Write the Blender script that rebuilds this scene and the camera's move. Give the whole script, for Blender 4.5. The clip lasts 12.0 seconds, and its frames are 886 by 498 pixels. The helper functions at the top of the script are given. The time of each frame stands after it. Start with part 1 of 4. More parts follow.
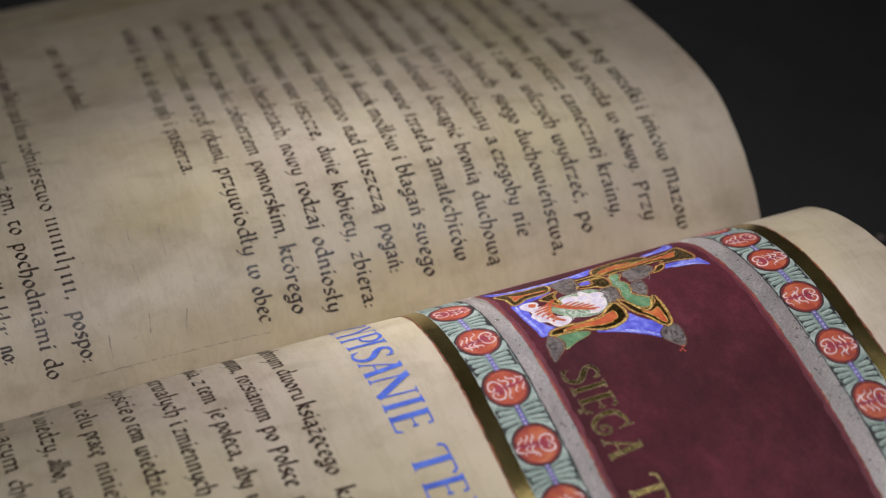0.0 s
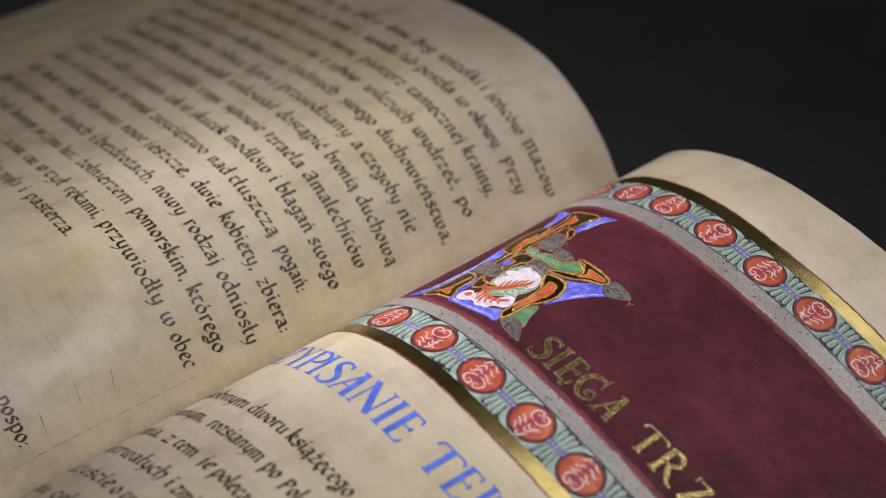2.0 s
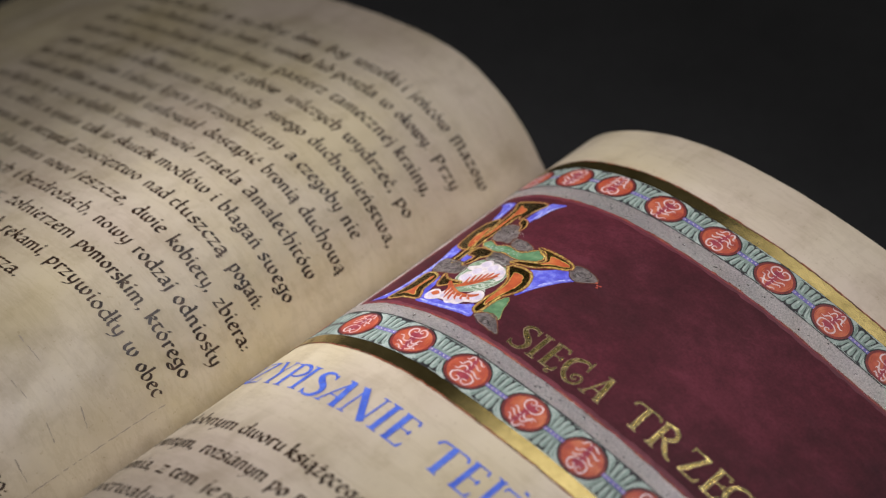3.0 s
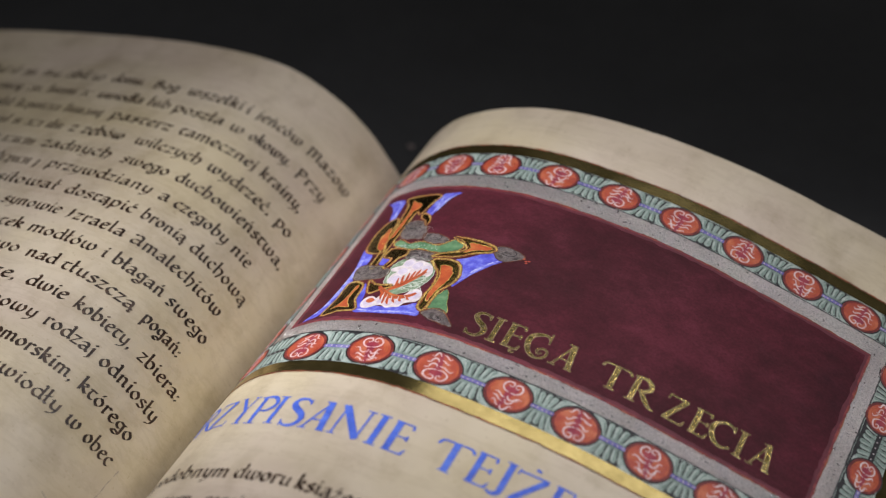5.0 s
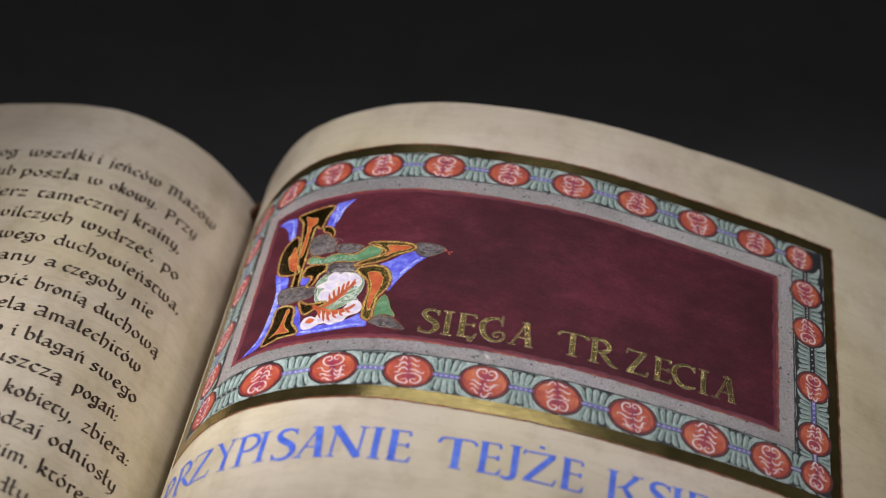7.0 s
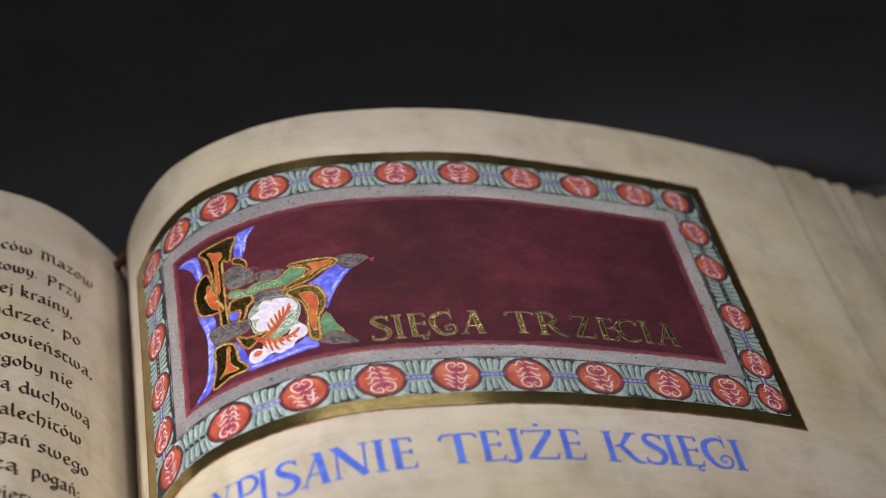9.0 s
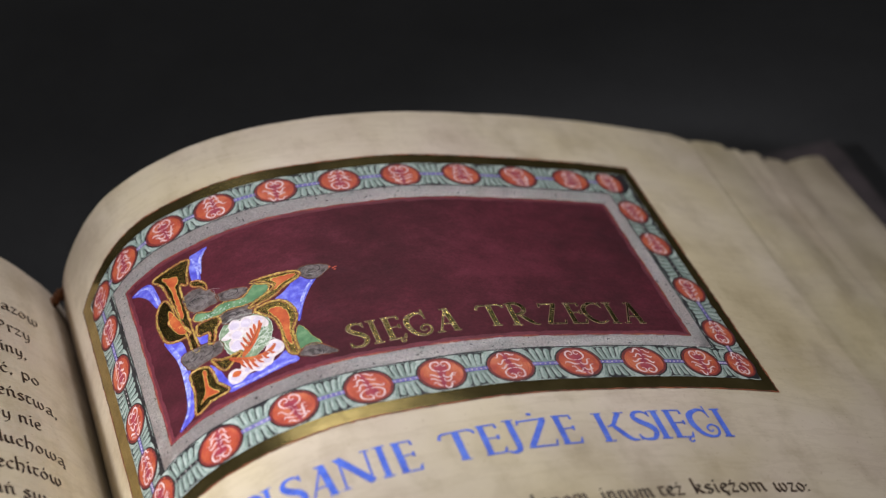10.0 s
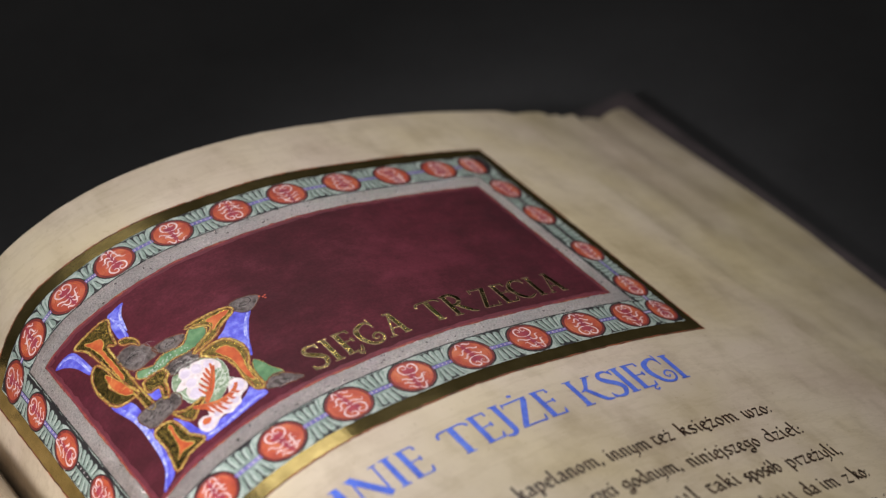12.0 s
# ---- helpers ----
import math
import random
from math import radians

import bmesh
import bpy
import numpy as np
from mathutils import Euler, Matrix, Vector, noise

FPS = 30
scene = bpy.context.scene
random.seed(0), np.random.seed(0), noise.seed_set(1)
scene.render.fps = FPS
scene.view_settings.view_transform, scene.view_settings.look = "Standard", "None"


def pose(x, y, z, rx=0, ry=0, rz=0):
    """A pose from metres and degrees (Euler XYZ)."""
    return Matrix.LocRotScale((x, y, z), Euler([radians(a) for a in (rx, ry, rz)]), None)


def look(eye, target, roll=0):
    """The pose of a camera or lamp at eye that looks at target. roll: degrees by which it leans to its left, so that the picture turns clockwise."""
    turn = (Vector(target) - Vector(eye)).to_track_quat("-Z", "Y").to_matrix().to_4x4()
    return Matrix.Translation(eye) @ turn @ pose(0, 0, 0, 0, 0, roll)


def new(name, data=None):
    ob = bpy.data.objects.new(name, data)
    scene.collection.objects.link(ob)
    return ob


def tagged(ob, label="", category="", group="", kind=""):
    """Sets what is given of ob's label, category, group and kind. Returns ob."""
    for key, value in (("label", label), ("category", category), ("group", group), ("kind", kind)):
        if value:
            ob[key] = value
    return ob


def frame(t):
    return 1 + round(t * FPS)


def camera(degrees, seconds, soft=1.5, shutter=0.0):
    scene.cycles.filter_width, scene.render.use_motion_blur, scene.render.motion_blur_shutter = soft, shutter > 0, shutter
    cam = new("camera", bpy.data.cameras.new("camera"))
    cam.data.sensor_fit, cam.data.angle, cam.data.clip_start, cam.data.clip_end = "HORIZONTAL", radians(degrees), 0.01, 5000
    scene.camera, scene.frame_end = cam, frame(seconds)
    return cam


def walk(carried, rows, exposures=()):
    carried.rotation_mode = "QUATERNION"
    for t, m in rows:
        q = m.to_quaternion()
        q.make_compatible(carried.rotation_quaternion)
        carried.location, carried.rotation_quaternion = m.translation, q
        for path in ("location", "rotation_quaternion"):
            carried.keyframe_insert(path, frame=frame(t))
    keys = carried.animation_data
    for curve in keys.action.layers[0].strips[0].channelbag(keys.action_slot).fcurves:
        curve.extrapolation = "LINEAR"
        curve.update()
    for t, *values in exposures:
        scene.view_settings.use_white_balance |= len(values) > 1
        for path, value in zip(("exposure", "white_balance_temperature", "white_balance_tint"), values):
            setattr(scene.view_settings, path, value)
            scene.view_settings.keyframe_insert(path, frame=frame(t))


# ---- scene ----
cam = camera(27.91, 12.0, 1.2)
CENTRE, REACH = Vector((0.0542, -0.0959, 0.0)), Vector((0.3063, -0.1842, 0.2916))
RATE = 8.762  # degrees a second, round an upright axis


def orbit(t):
    """The camera's pose on its level circle round the book."""
    turn = pose(0, 0, 0, 0, 0, -RATE * t)
    return Matrix.Translation(CENTRE) @ turn @ Matrix.Translation(REACH - CENTRE) @ pose(0, 0, 0, 49.923, 1.032, 69.272)


walk(cam, [(t / 2, orbit(t / 2)) for t in range(25)], [(0, -0.28, 6330, 10), (1, -0.12, 6380, 10), (2.5, -0.13, 6430, 10), (5, -0.19, 6330, 10), (7, -0.15, 6220, 10), (9, -0.08, 6170, 10), (12, -0.04, 6560, 10)])
cam.data.dof.use_dof, cam.data.dof.focus_distance, cam.data.dof.aperture_fstop = True, 0.424, 9.6

# ---- light: a soft lamp over a book in a dark room, with unseen fills added ----
world = bpy.data.worlds.new("dark_room")
world.use_nodes = True
world.node_tree.nodes["Background"].inputs[0].default_value = (0.5, 0.55, 0.6, 1)
world.node_tree.nodes["Background"].inputs[1].default_value = 0.019
scene.world = world


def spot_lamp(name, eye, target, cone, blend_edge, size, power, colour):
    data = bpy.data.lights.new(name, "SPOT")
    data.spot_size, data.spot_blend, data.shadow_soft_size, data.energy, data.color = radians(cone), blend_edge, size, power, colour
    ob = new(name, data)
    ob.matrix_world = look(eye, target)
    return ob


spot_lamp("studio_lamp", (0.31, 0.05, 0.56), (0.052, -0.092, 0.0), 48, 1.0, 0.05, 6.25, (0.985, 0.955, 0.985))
# two added fills, one for each page's slope beside the fold
spot_lamp("side_fill", (-0.44, -0.28, 0.37), (0.023, -0.050, 0.004), 15.5, 1.0, 0.05, 28.0, (0.985, 0.955, 0.985))
spot_lamp("facing_fill", (0.50, -0.24, 0.50), (-0.050, -0.090, 0.0), 30, 1.0, 0.06, 2.9, (0.985, 0.955, 0.985))


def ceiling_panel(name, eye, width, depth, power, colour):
    """An added dim area lamp above the table, facing down, as ambient fill."""
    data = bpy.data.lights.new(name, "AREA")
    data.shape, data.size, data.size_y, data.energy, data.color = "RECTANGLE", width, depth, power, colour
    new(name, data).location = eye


# unseen fill that lifts the cloth, the gutter and the gold's reflections
ceiling_panel("overhead_fill", (0.14, 0.82, 1.50), 1.2, 1.2, 7.0, (1.0, 0.97, 0.95))


# ---- materials ----
def shader(name, rough=0.6, metal=0.0):
    m = bpy.data.materials.new(name)
    m.use_nodes = True
    b = m.node_tree.nodes["Principled BSDF"]
    b.inputs["Roughness"].default_value, b.inputs["Metallic"].default_value = rough, metal
    return m, m.node_tree.nodes, m.node_tree.links, b


def grain(nodes, links, scale, detail=4.0, stretch=(1, 1, 1), offset=0.0, rough=0.55):
    """Noise in metres of the object: its value between 0 and 1."""
    at, fit, n = nodes.new("ShaderNodeTexCoord"), nodes.new("ShaderNodeMapping"), nodes.new("ShaderNodeTexNoise")
    fit.inputs["Scale"].default_value, fit.inputs["Location"].default_value = stretch, (offset, offset, offset)
    n.inputs["Scale"].default_value, n.inputs["Detail"].default_value, n.inputs["Roughness"].default_value = scale, detail, rough
    links.new(at.outputs["Object"], fit.inputs["Vector"])
    links.new(fit.outputs["Vector"], n.inputs["Vector"])
    return n.outputs["Fac"]


def ramp(nodes, links, fac, stops):
    r = nodes.new("ShaderNodeValToRGB")
    while len(r.color_ramp.elements) < len(stops):
        r.color_ramp.elements.new(0.5)
    for e, (p, c) in zip(r.color_ramp.elements, stops):
        e.position, e.color = p, (*c, 1) if len(c) == 3 else c
    links.new(fac, r.inputs["Fac"])
    return r.outputs["Color"]


def blend(nodes, links, fac, a, b, mode="MIX"):
    n = nodes.new("ShaderNodeMix")
    n.data_type, n.blend_type = "RGBA", mode
    for slot, value in ((0, fac), (6, a), (7, b)):
        if isinstance(value, (int, float)):
            n.inputs[slot].default_value = value
        elif isinstance(value, tuple):
            n.inputs[slot].default_value = (*value, 1)
        else:
            links.new(value, n.inputs[slot])
    return n.outputs[2]


def relief(nodes, links, b, height, strength, distance):
    n = nodes.new("ShaderNodeBump")
    n.inputs["Strength"].default_value, n.inputs["Distance"].default_value = strength, distance
    links.new(height, n.inputs["Height"])
    links.new(n.outputs["Normal"], b.inputs["Normal"])


def parchment(name, tone=(0.62, 0.53, 0.402)):
    m, nodes, links, b = shader(name, 0.5)
    b.inputs["Specular IOR Level"].default_value = 0.43
    r, g, bl = tone
    cloud = ramp(nodes, links, grain(nodes, links, 38, 5), [(0.3, (r * 0.84, g * 0.82, bl * 0.78)), (0.55, tone), (0.75, (r * 1.08, g * 1.09, bl * 1.12))])
    blot = ramp(nodes, links, grain(nodes, links, 120, 6, (1, 0.6, 1), 3.1), [(0.32, (0.80, 0.78, 0.74)), (0.5, (1, 1, 1))])
    fleck = ramp(nodes, links, grain(nodes, links, 900, 2, (1, 1, 1), 7.0), [(0.26, (0.72, 0.66, 0.58)), (0.34, (1, 1, 1))])
    vein = ramp(nodes, links, grain(nodes, links, 55, 7, (0.35, 2.2, 1), 11.0, 0.7), [(0.46, (1, 1, 1)), (0.5, (0.90, 0.885, 0.86)), (0.54, (1, 1, 1))])
    warm = ramp(nodes, links, grain(nodes, links, 17, 4, (1, 1, 1), 21.0), [(0.34, (1.0, 0.975, 1.02)), (0.48, (1.0, 1.0, 0.98)), (0.64, (1.0, 0.99, 0.85))])
    c = blend(nodes, links, 1.0, blend(nodes, links, 0.8, cloud, blot, "MULTIPLY"), warm, "MULTIPLY")
    c = blend(nodes, links, 0.5, c, fleck, "MULTIPLY")
    c = blend(nodes, links, 0.7, c, vein, "MULTIPLY")
    links.new(c, b.inputs["Base Color"])
    links.new(ramp(nodes, links, grain(nodes, links, 60, 4, (1, 1, 1), 5.0), [(0.3, (0.36,) * 3), (0.7, (0.47,) * 3)]), b.inputs["Roughness"])
    relief(nodes, links, b, grain(nodes, links, 260, 6), 0.25, 0.0006)
    return m


def paint(name, low, mid, high, scale=220, rough=0.6, bump=0.3, stretch=(1, 1, 1), metal=0.0):
    """Hand-laid paint: three tones that follow the brush."""
    m, nodes, links, b = shader(name, rough, metal)
    broad = ramp(nodes, links, grain(nodes, links, scale, 5, stretch, 2.0), [(0.3, low), (0.5, mid), (0.72, high)])
    fine = ramp(nodes, links, grain(nodes, links, scale * 9, 3, stretch, 9.0), [(0.3, (0.82,) * 3), (0.6, (1.0,) * 3)])
    links.new(blend(nodes, links, 0.7, broad, fine, "MULTIPLY"), b.inputs["Base Color"])
    relief(nodes, links, b, grain(nodes, links, scale * 5, 4, stretch), bump, 0.0004)
    return m


def leaf_metal(name, low, high, rough, scale, bump, distance, metal=1.0):
    m, nodes, links, b = shader(name, rough, metal)
    links.new(ramp(nodes, links, grain(nodes, links, scale, 5), [(0.3, low), (0.65, high)]), b.inputs["Base Color"])
    links.new(ramp(nodes, links, grain(nodes, links, scale * 0.3, 4, (1, 1, 1), 4.0), [(0.3, (rough * 0.75,) * 3), (0.7, (rough * 1.3,) * 3)]), b.inputs["Roughness"])
    relief(nodes, links, b, grain(nodes, links, scale * 3, 3, (1, 1, 1), 1.0), bump, distance)
    return m


def purple_ground():
    """Deep purple, laid in clouds with soft streaks of the brush."""
    m, nodes, links, b = shader("purple_ground", 0.6)
    b.inputs["Specular IOR Level"].default_value = 0.16
    cloud = ramp(nodes, links, grain(nodes, links, 30, 7, (0.9, 1.1, 1), 2.0, 0.74), [(0.28, (0.034, 0.0095, 0.0125)), (0.43, (0.058, 0.0120, 0.0168)), (0.56, (0.080, 0.0142, 0.0218)), (0.74, (0.122, 0.0215, 0.0345))])
    blush = ramp(nodes, links, grain(nodes, links, 15, 4, (1, 1.2, 1), 14.0), [(0.34, (0.74, 0.92, 0.82)), (0.52, (1.0, 1.0, 1.0)), (0.70, (1.24, 1.08, 1.25))])
    dab = ramp(nodes, links, grain(nodes, links, 130, 7, (0.75, 1.2, 1), 6.0, 0.78), [(0.30, (0.70, 0.74, 0.74)), (0.50, (1.0, 1.0, 1.0)), (0.70, (1.40, 1.5, 1.55))])
    fleck = ramp(nodes, links, grain(nodes, links, 1500, 3, (1, 1, 1), 3.0), [(0.30, (0.72,) * 3), (0.6, (1.10,) * 3)])
    c = blend(nodes, links, 1.0, blend(nodes, links, 0.9, cloud, dab, "MULTIPLY"), blush, "MULTIPLY")
    links.new(blend(nodes, links, 0.6, c, fleck, "MULTIPLY"), b.inputs["Base Color"])
    relief(nodes, links, b, grain(nodes, links, 500, 6, (0.6, 1.3, 1)), 0.14, 0.0004)
    return m


PAGE = parchment("parchment")
LEAF = parchment("parchment_under", (0.60, 0.515, 0.375))
# tan letter outline, with glints of the raised edge put in as bright flecks
RIM = paint("gold_rim_glints", (0.04, 0.027, 0.015), (0.26, 0.18, 0.09), (0.60, 0.46, 0.27), 1500, 0.45, 0.6, (1, 1, 1), 0.3)
DEEP_RED = paint("deep_red", (0.10, 0.012, 0.015), (0.17, 0.022, 0.02), (0.28, 0.04, 0.028), 500, 0.55)
INK = paint("brown_ink", (0.016, 0.009, 0.006), (0.036, 0.019, 0.011), (0.105, 0.060, 0.036), 420, 0.33)
BLUE_INK = paint("blue_ink", (0.05, 0.11, 0.55), (0.08, 0.16, 0.72), (0.13, 0.24, 0.80), 300, 0.6)
BLUE = paint("ultramarine", (0.05, 0.05, 0.42), (0.10, 0.10, 0.62), (0.26, 0.30, 0.75), 420, 0.55)
GOLD = leaf_metal("gold_leaf", (0.40, 0.31, 0.115), (0.60, 0.47, 0.19), 0.18, 180, 0.2, 0.0001, 0.95)
# gold leaf of the initial; its dark mottling paints in the dark room it mirrors
DARK_GOLD = leaf_metal("mottled_gold", (0.12, 0.08, 0.025), (0.60, 0.44, 0.14), 0.20, 900, 0.6, 0.0003)
SHELL = leaf_metal("shell_gold", (0.15, 0.11, 0.040), (0.46, 0.36, 0.145), 0.15, 1100, 0.5, 0.0003)
FLAKE = leaf_metal("silver_flake", (0.74, 0.65, 0.62), (1.0, 0.93, 0.90), 0.37, 700, 0.1, 0.0001)
GRAIN = leaf_metal("gold_grain", (0.60, 0.38, 0.08), (0.95, 0.70, 0.24), 0.46, 700, 0.1, 0.0001)
SILVER = leaf_metal("silver_paint", (0.50, 0.45, 0.43), (0.95, 0.89, 0.86), 0.34, 2600, 1.0, 0.0006, 0.95)
PURPLE = purple_ground()
EDGE = paint("red_edge", (0.12, 0.016, 0.026), (0.20, 0.030, 0.036), (0.34, 0.075, 0.06), 420, 0.6)
WASH = paint("thin_red_wash", (0.085, 0.014, 0.022), (0.118, 0.017, 0.029), (0.165, 0.026, 0.042), 240, 0.6)
BLACK = paint("black_ground", (0.008, 0.008, 0.010), (0.014, 0.013, 0.015), (0.03, 0.028, 0.03), 300, 0.5)
GREEN = paint("pale_green", (0.15, 0.21, 0.175), (0.23, 0.305, 0.26), (0.34, 0.42, 0.365), 500, 0.6)
LIGHT_GREEN = paint("leaf_highlight", (0.29, 0.36, 0.32), (0.40, 0.47, 0.42), (0.54, 0.60, 0.54), 700, 0.6)
PALE_LACE = paint("pale_lace", (0.34, 0.40, 0.33), (0.50, 0.55, 0.46), (0.66, 0.68, 0.58), 700, 0.6)
SIENNA = paint("sienna_line", (0.06, 0.02, 0.008), (0.13, 0.045, 0.018), (0.30, 0.08, 0.03), 260, 0.6)
EMBER = paint("red_brown_line", (0.10, 0.025, 0.012), (0.26, 0.07, 0.025), (0.46, 0.15, 0.05), 600, 0.5)
CRIMSON = paint("crimson", (0.24, 0.02, 0.05), (0.34, 0.035, 0.06), (0.42, 0.06, 0.07), 500, 0.5)
OCHRE = paint("ochre_gold", (0.07, 0.04, 0.010), (0.58, 0.40, 0.07), (0.95, 0.80, 0.26), 1300, 0.36, 0.9, (1, 1, 1), 0.3)
PALE_BLUE = paint("pale_blue", (0.08, 0.08, 0.56), (0.26, 0.29, 0.74), (0.74, 0.77, 0.90), 900, 0.55)
LILAC_WHITE = paint("lilac_white", (0.50, 0.43, 0.54), (0.60, 0.53, 0.63), (0.72, 0.66, 0.72), 600, 0.55)
PALE_LILAC = paint("pale_lilac", (0.40, 0.34, 0.40), (0.52, 0.45, 0.52), (0.66, 0.60, 0.66), 700, 0.55)
SWIRL = paint("grey_swirl", (0.18, 0.155, 0.15), (0.27, 0.24, 0.23), (0.40, 0.36, 0.34), 700, 0.5)
PALE_GREEN = paint("pale_leaf_green", (0.10, 0.17, 0.09), (0.19, 0.27, 0.16), (0.34, 0.42, 0.29), 800, 0.6)
DARK_GREEN = paint("deep_green", (0.05, 0.14, 0.06), (0.10, 0.22, 0.10), (0.20, 0.33, 0.17), 420, 0.6)
RED = paint("vermilion", (0.32, 0.045, 0.030), (0.48, 0.085, 0.042), (0.62, 0.19, 0.085), 230, 0.5)
ORANGE = paint("orange_red", (0.34, 0.05, 0.015), (0.48, 0.09, 0.025), (0.58, 0.18, 0.05), 420, 0.5)
WHITE = paint("lead_white", (0.54, 0.44, 0.44), (0.68, 0.60, 0.60), (0.80, 0.75, 0.74), 700, 0.55)
PINK_WHITE = paint("pink_white", (0.58, 0.34, 0.33), (0.75, 0.57, 0.56), (0.86, 0.77, 0.76), 600, 0.55)
VIOLET = paint("violet", (0.10, 0.09, 0.30), (0.17, 0.15, 0.42), (0.30, 0.27, 0.55), 600, 0.6)
GREY = leaf_metal("tarnished_silver", (0.075, 0.060, 0.056), (0.34, 0.29, 0.275), 0.40, 900, 1.0, 0.0010, 0.72)
SMUDGE = paint("grey_smudge", (0.30, 0.25, 0.20), (0.40, 0.335, 0.26), (0.52, 0.44, 0.34), 900, 0.5)
LEATHER = paint("dark_leather", (0.026, 0.018, 0.019), (0.041, 0.029, 0.031), (0.064, 0.045, 0.048), 160, 0.6, 0.6)
LINT = paint("grey_lint", (0.20, 0.15, 0.14), (0.30, 0.24, 0.22), (0.42, 0.35, 0.33), 900, 0.9)
THREAD = paint("brown_thread", (0.10, 0.035, 0.012), (0.18, 0.065, 0.022), (0.26, 0.11, 0.04), 900, 0.7)
CLOTH = paint("black_cloth", (0.024, 0.0242, 0.0251), (0.028, 0.0282, 0.0291), (0.032, 0.0322, 0.0331), 30, 0.95)

# ---- the shape of the open pages: the slope of each page along its width ----
STEP = 0.0015


def profile(knots, slopes, start, end, round_over):
    """Places along a page as arrays of s, across and up, from s = 0."""
    s = np.arange(start, end + STEP / 2, STEP)
    a = np.interp(s, knots, slopes)
    a = np.convolve(np.pad(a, round_over, mode="edge"), np.ones(2 * round_over + 1) / (2 * round_over + 1), "valid")
    mid = (a[1:] + a[:-1]) / 2
    x = np.concatenate([[0], np.cumsum(np.cos(mid)) * STEP])
    z = np.concatenate([[0], np.cumsum(np.sin(mid)) * STEP])
    return s, x - np.interp(0, s, x), z - np.interp(0, s, z), a


RIGHT = profile([-0.045, -0.034, -0.026, -0.020, -0.013, -0.006, 0.002, 0.010, 0.018, 0.0275, 0.04875, 0.07, 0.09125, 0.1125, 0.13375, 0.155, 0.25],
                [1.65, 1.60, 1.40, 1.15, 1.04, 0.97, 0.68, 0.45, 0.375, 0.235, -0.07, -0.125, -0.28, -0.30, -0.35, -0.415, -0.42], -0.045, 0.252, 4)
LEFT = profile([-0.035, -0.010, -0.003, 0.010, 0.0185, 0.027, 0.035, 0.0425, 0.05, 0.059, 0.069, 0.082, 0.10, 0.125, 0.15, 0.175, 0.20, 0.25],
               [1.60, 1.22, 0.996, 0.934, 0.644, 0.488, 0.334, 0.103, -0.009, -0.063, -0.132, -0.195, -0.197, -0.206, -0.258, -0.327, -0.38, -0.419], -0.035, 0.252, 4)


def ripple(u, y):
    """The slow waves of a parchment page, stronger towards the fore edge."""
    far = np.clip((np.abs(u) - 0.172) / 0.02, 0, 1)
    cockle = 0.00020 * far * np.sin(270 * np.abs(u) + 3 * np.sin(17 * y) + 12 * y)
    return cockle + 0.00016 * np.sin(31 * u + 47 * y + 0.6) + 0.00012 * np.sin(74 * u - 38 * y + 2.0)


def laid(side, u, y, up=0.0):
    """Where a point of a flat page lies: u runs to the right from the fold of the right page and, below 0, into the left page."""
    u, y = np.asarray(u, float), np.asarray(y, float)
    if side == "right":
        s, x, z, a = RIGHT
        d = u
        px, pz, angle = np.interp(d, s, x), np.interp(d, s, z), np.interp(d, s, a)
        nx = -np.sin(angle)
    else:
        s, x, z, a = LEFT
        d = -u
        px, pz, angle = -0.0197 - np.interp(d, s, x), -0.01633 + np.interp(d, s, z) + (0.40 * np.clip(d, 0, 0.09) - 0.0542) * (y + 0.05), np.interp(d, s, a)
        nx = np.sin(angle)
    h = up + ripple(u, y)
    return np.stack([px + nx * h, y + 0 * px, pz + np.cos(angle) * h], -1)


# ---- small helpers ----
def mesh_object(name, verts, faces, materials, parent=None, label="", marks=None, smooth=False):
    data = bpy.data.meshes.new(name)
    data.from_pydata([tuple(v) for v in verts], [], faces)
    for m in materials if isinstance(materials, (list, tuple)) else [materials]:
        data.materials.append(m)
    if marks is not None:
        data.polygons.foreach_set("material_index", marks)
    if smooth:
        data.polygons.foreach_set("use_smooth", [True] * len(faces))
    data.update()
    ob = new(name, data)
    ob.parent = parent
    return tagged(ob, label)


def part(name, bm, material, parent, label=""):
    data = bpy.data.meshes.new(name)
    bmesh.ops.recalc_face_normals(bm, faces=bm.faces)
    bm.to_mesh(data)
    bm.free()
    data.materials.append(material)
    ob = new(name, data)
    ob.parent = parent
    return tagged(ob, label)


def curve(points, closed=False, fine=0.5):
    """A smooth line through points (millimetres), cut into pieces of about that length."""
    p = [np.array(q, float) for q in points]
    n, out = len(p), []
    for i in range(n if closed else n - 1):
        a, b, c, d = (p[(i + k) % n] if closed else p[min(max(i + k, 0), n - 1)] for k in (-1, 0, 1, 2))
        m = max(2, int(np.linalg.norm(c - b) / fine))
        for t in np.arange(m) / m:
            out.append(0.5 * (2 * b + (c - a) * t + (2 * a - 5 * b + 4 * c - d) * t ** 2 + (3 * b - a - 3 * c + d) * t ** 3))
    return out if closed else out + [p[-1]]


def read(text):
    return [tuple(float(v) for v in q.split(",")) for q in text.split()]


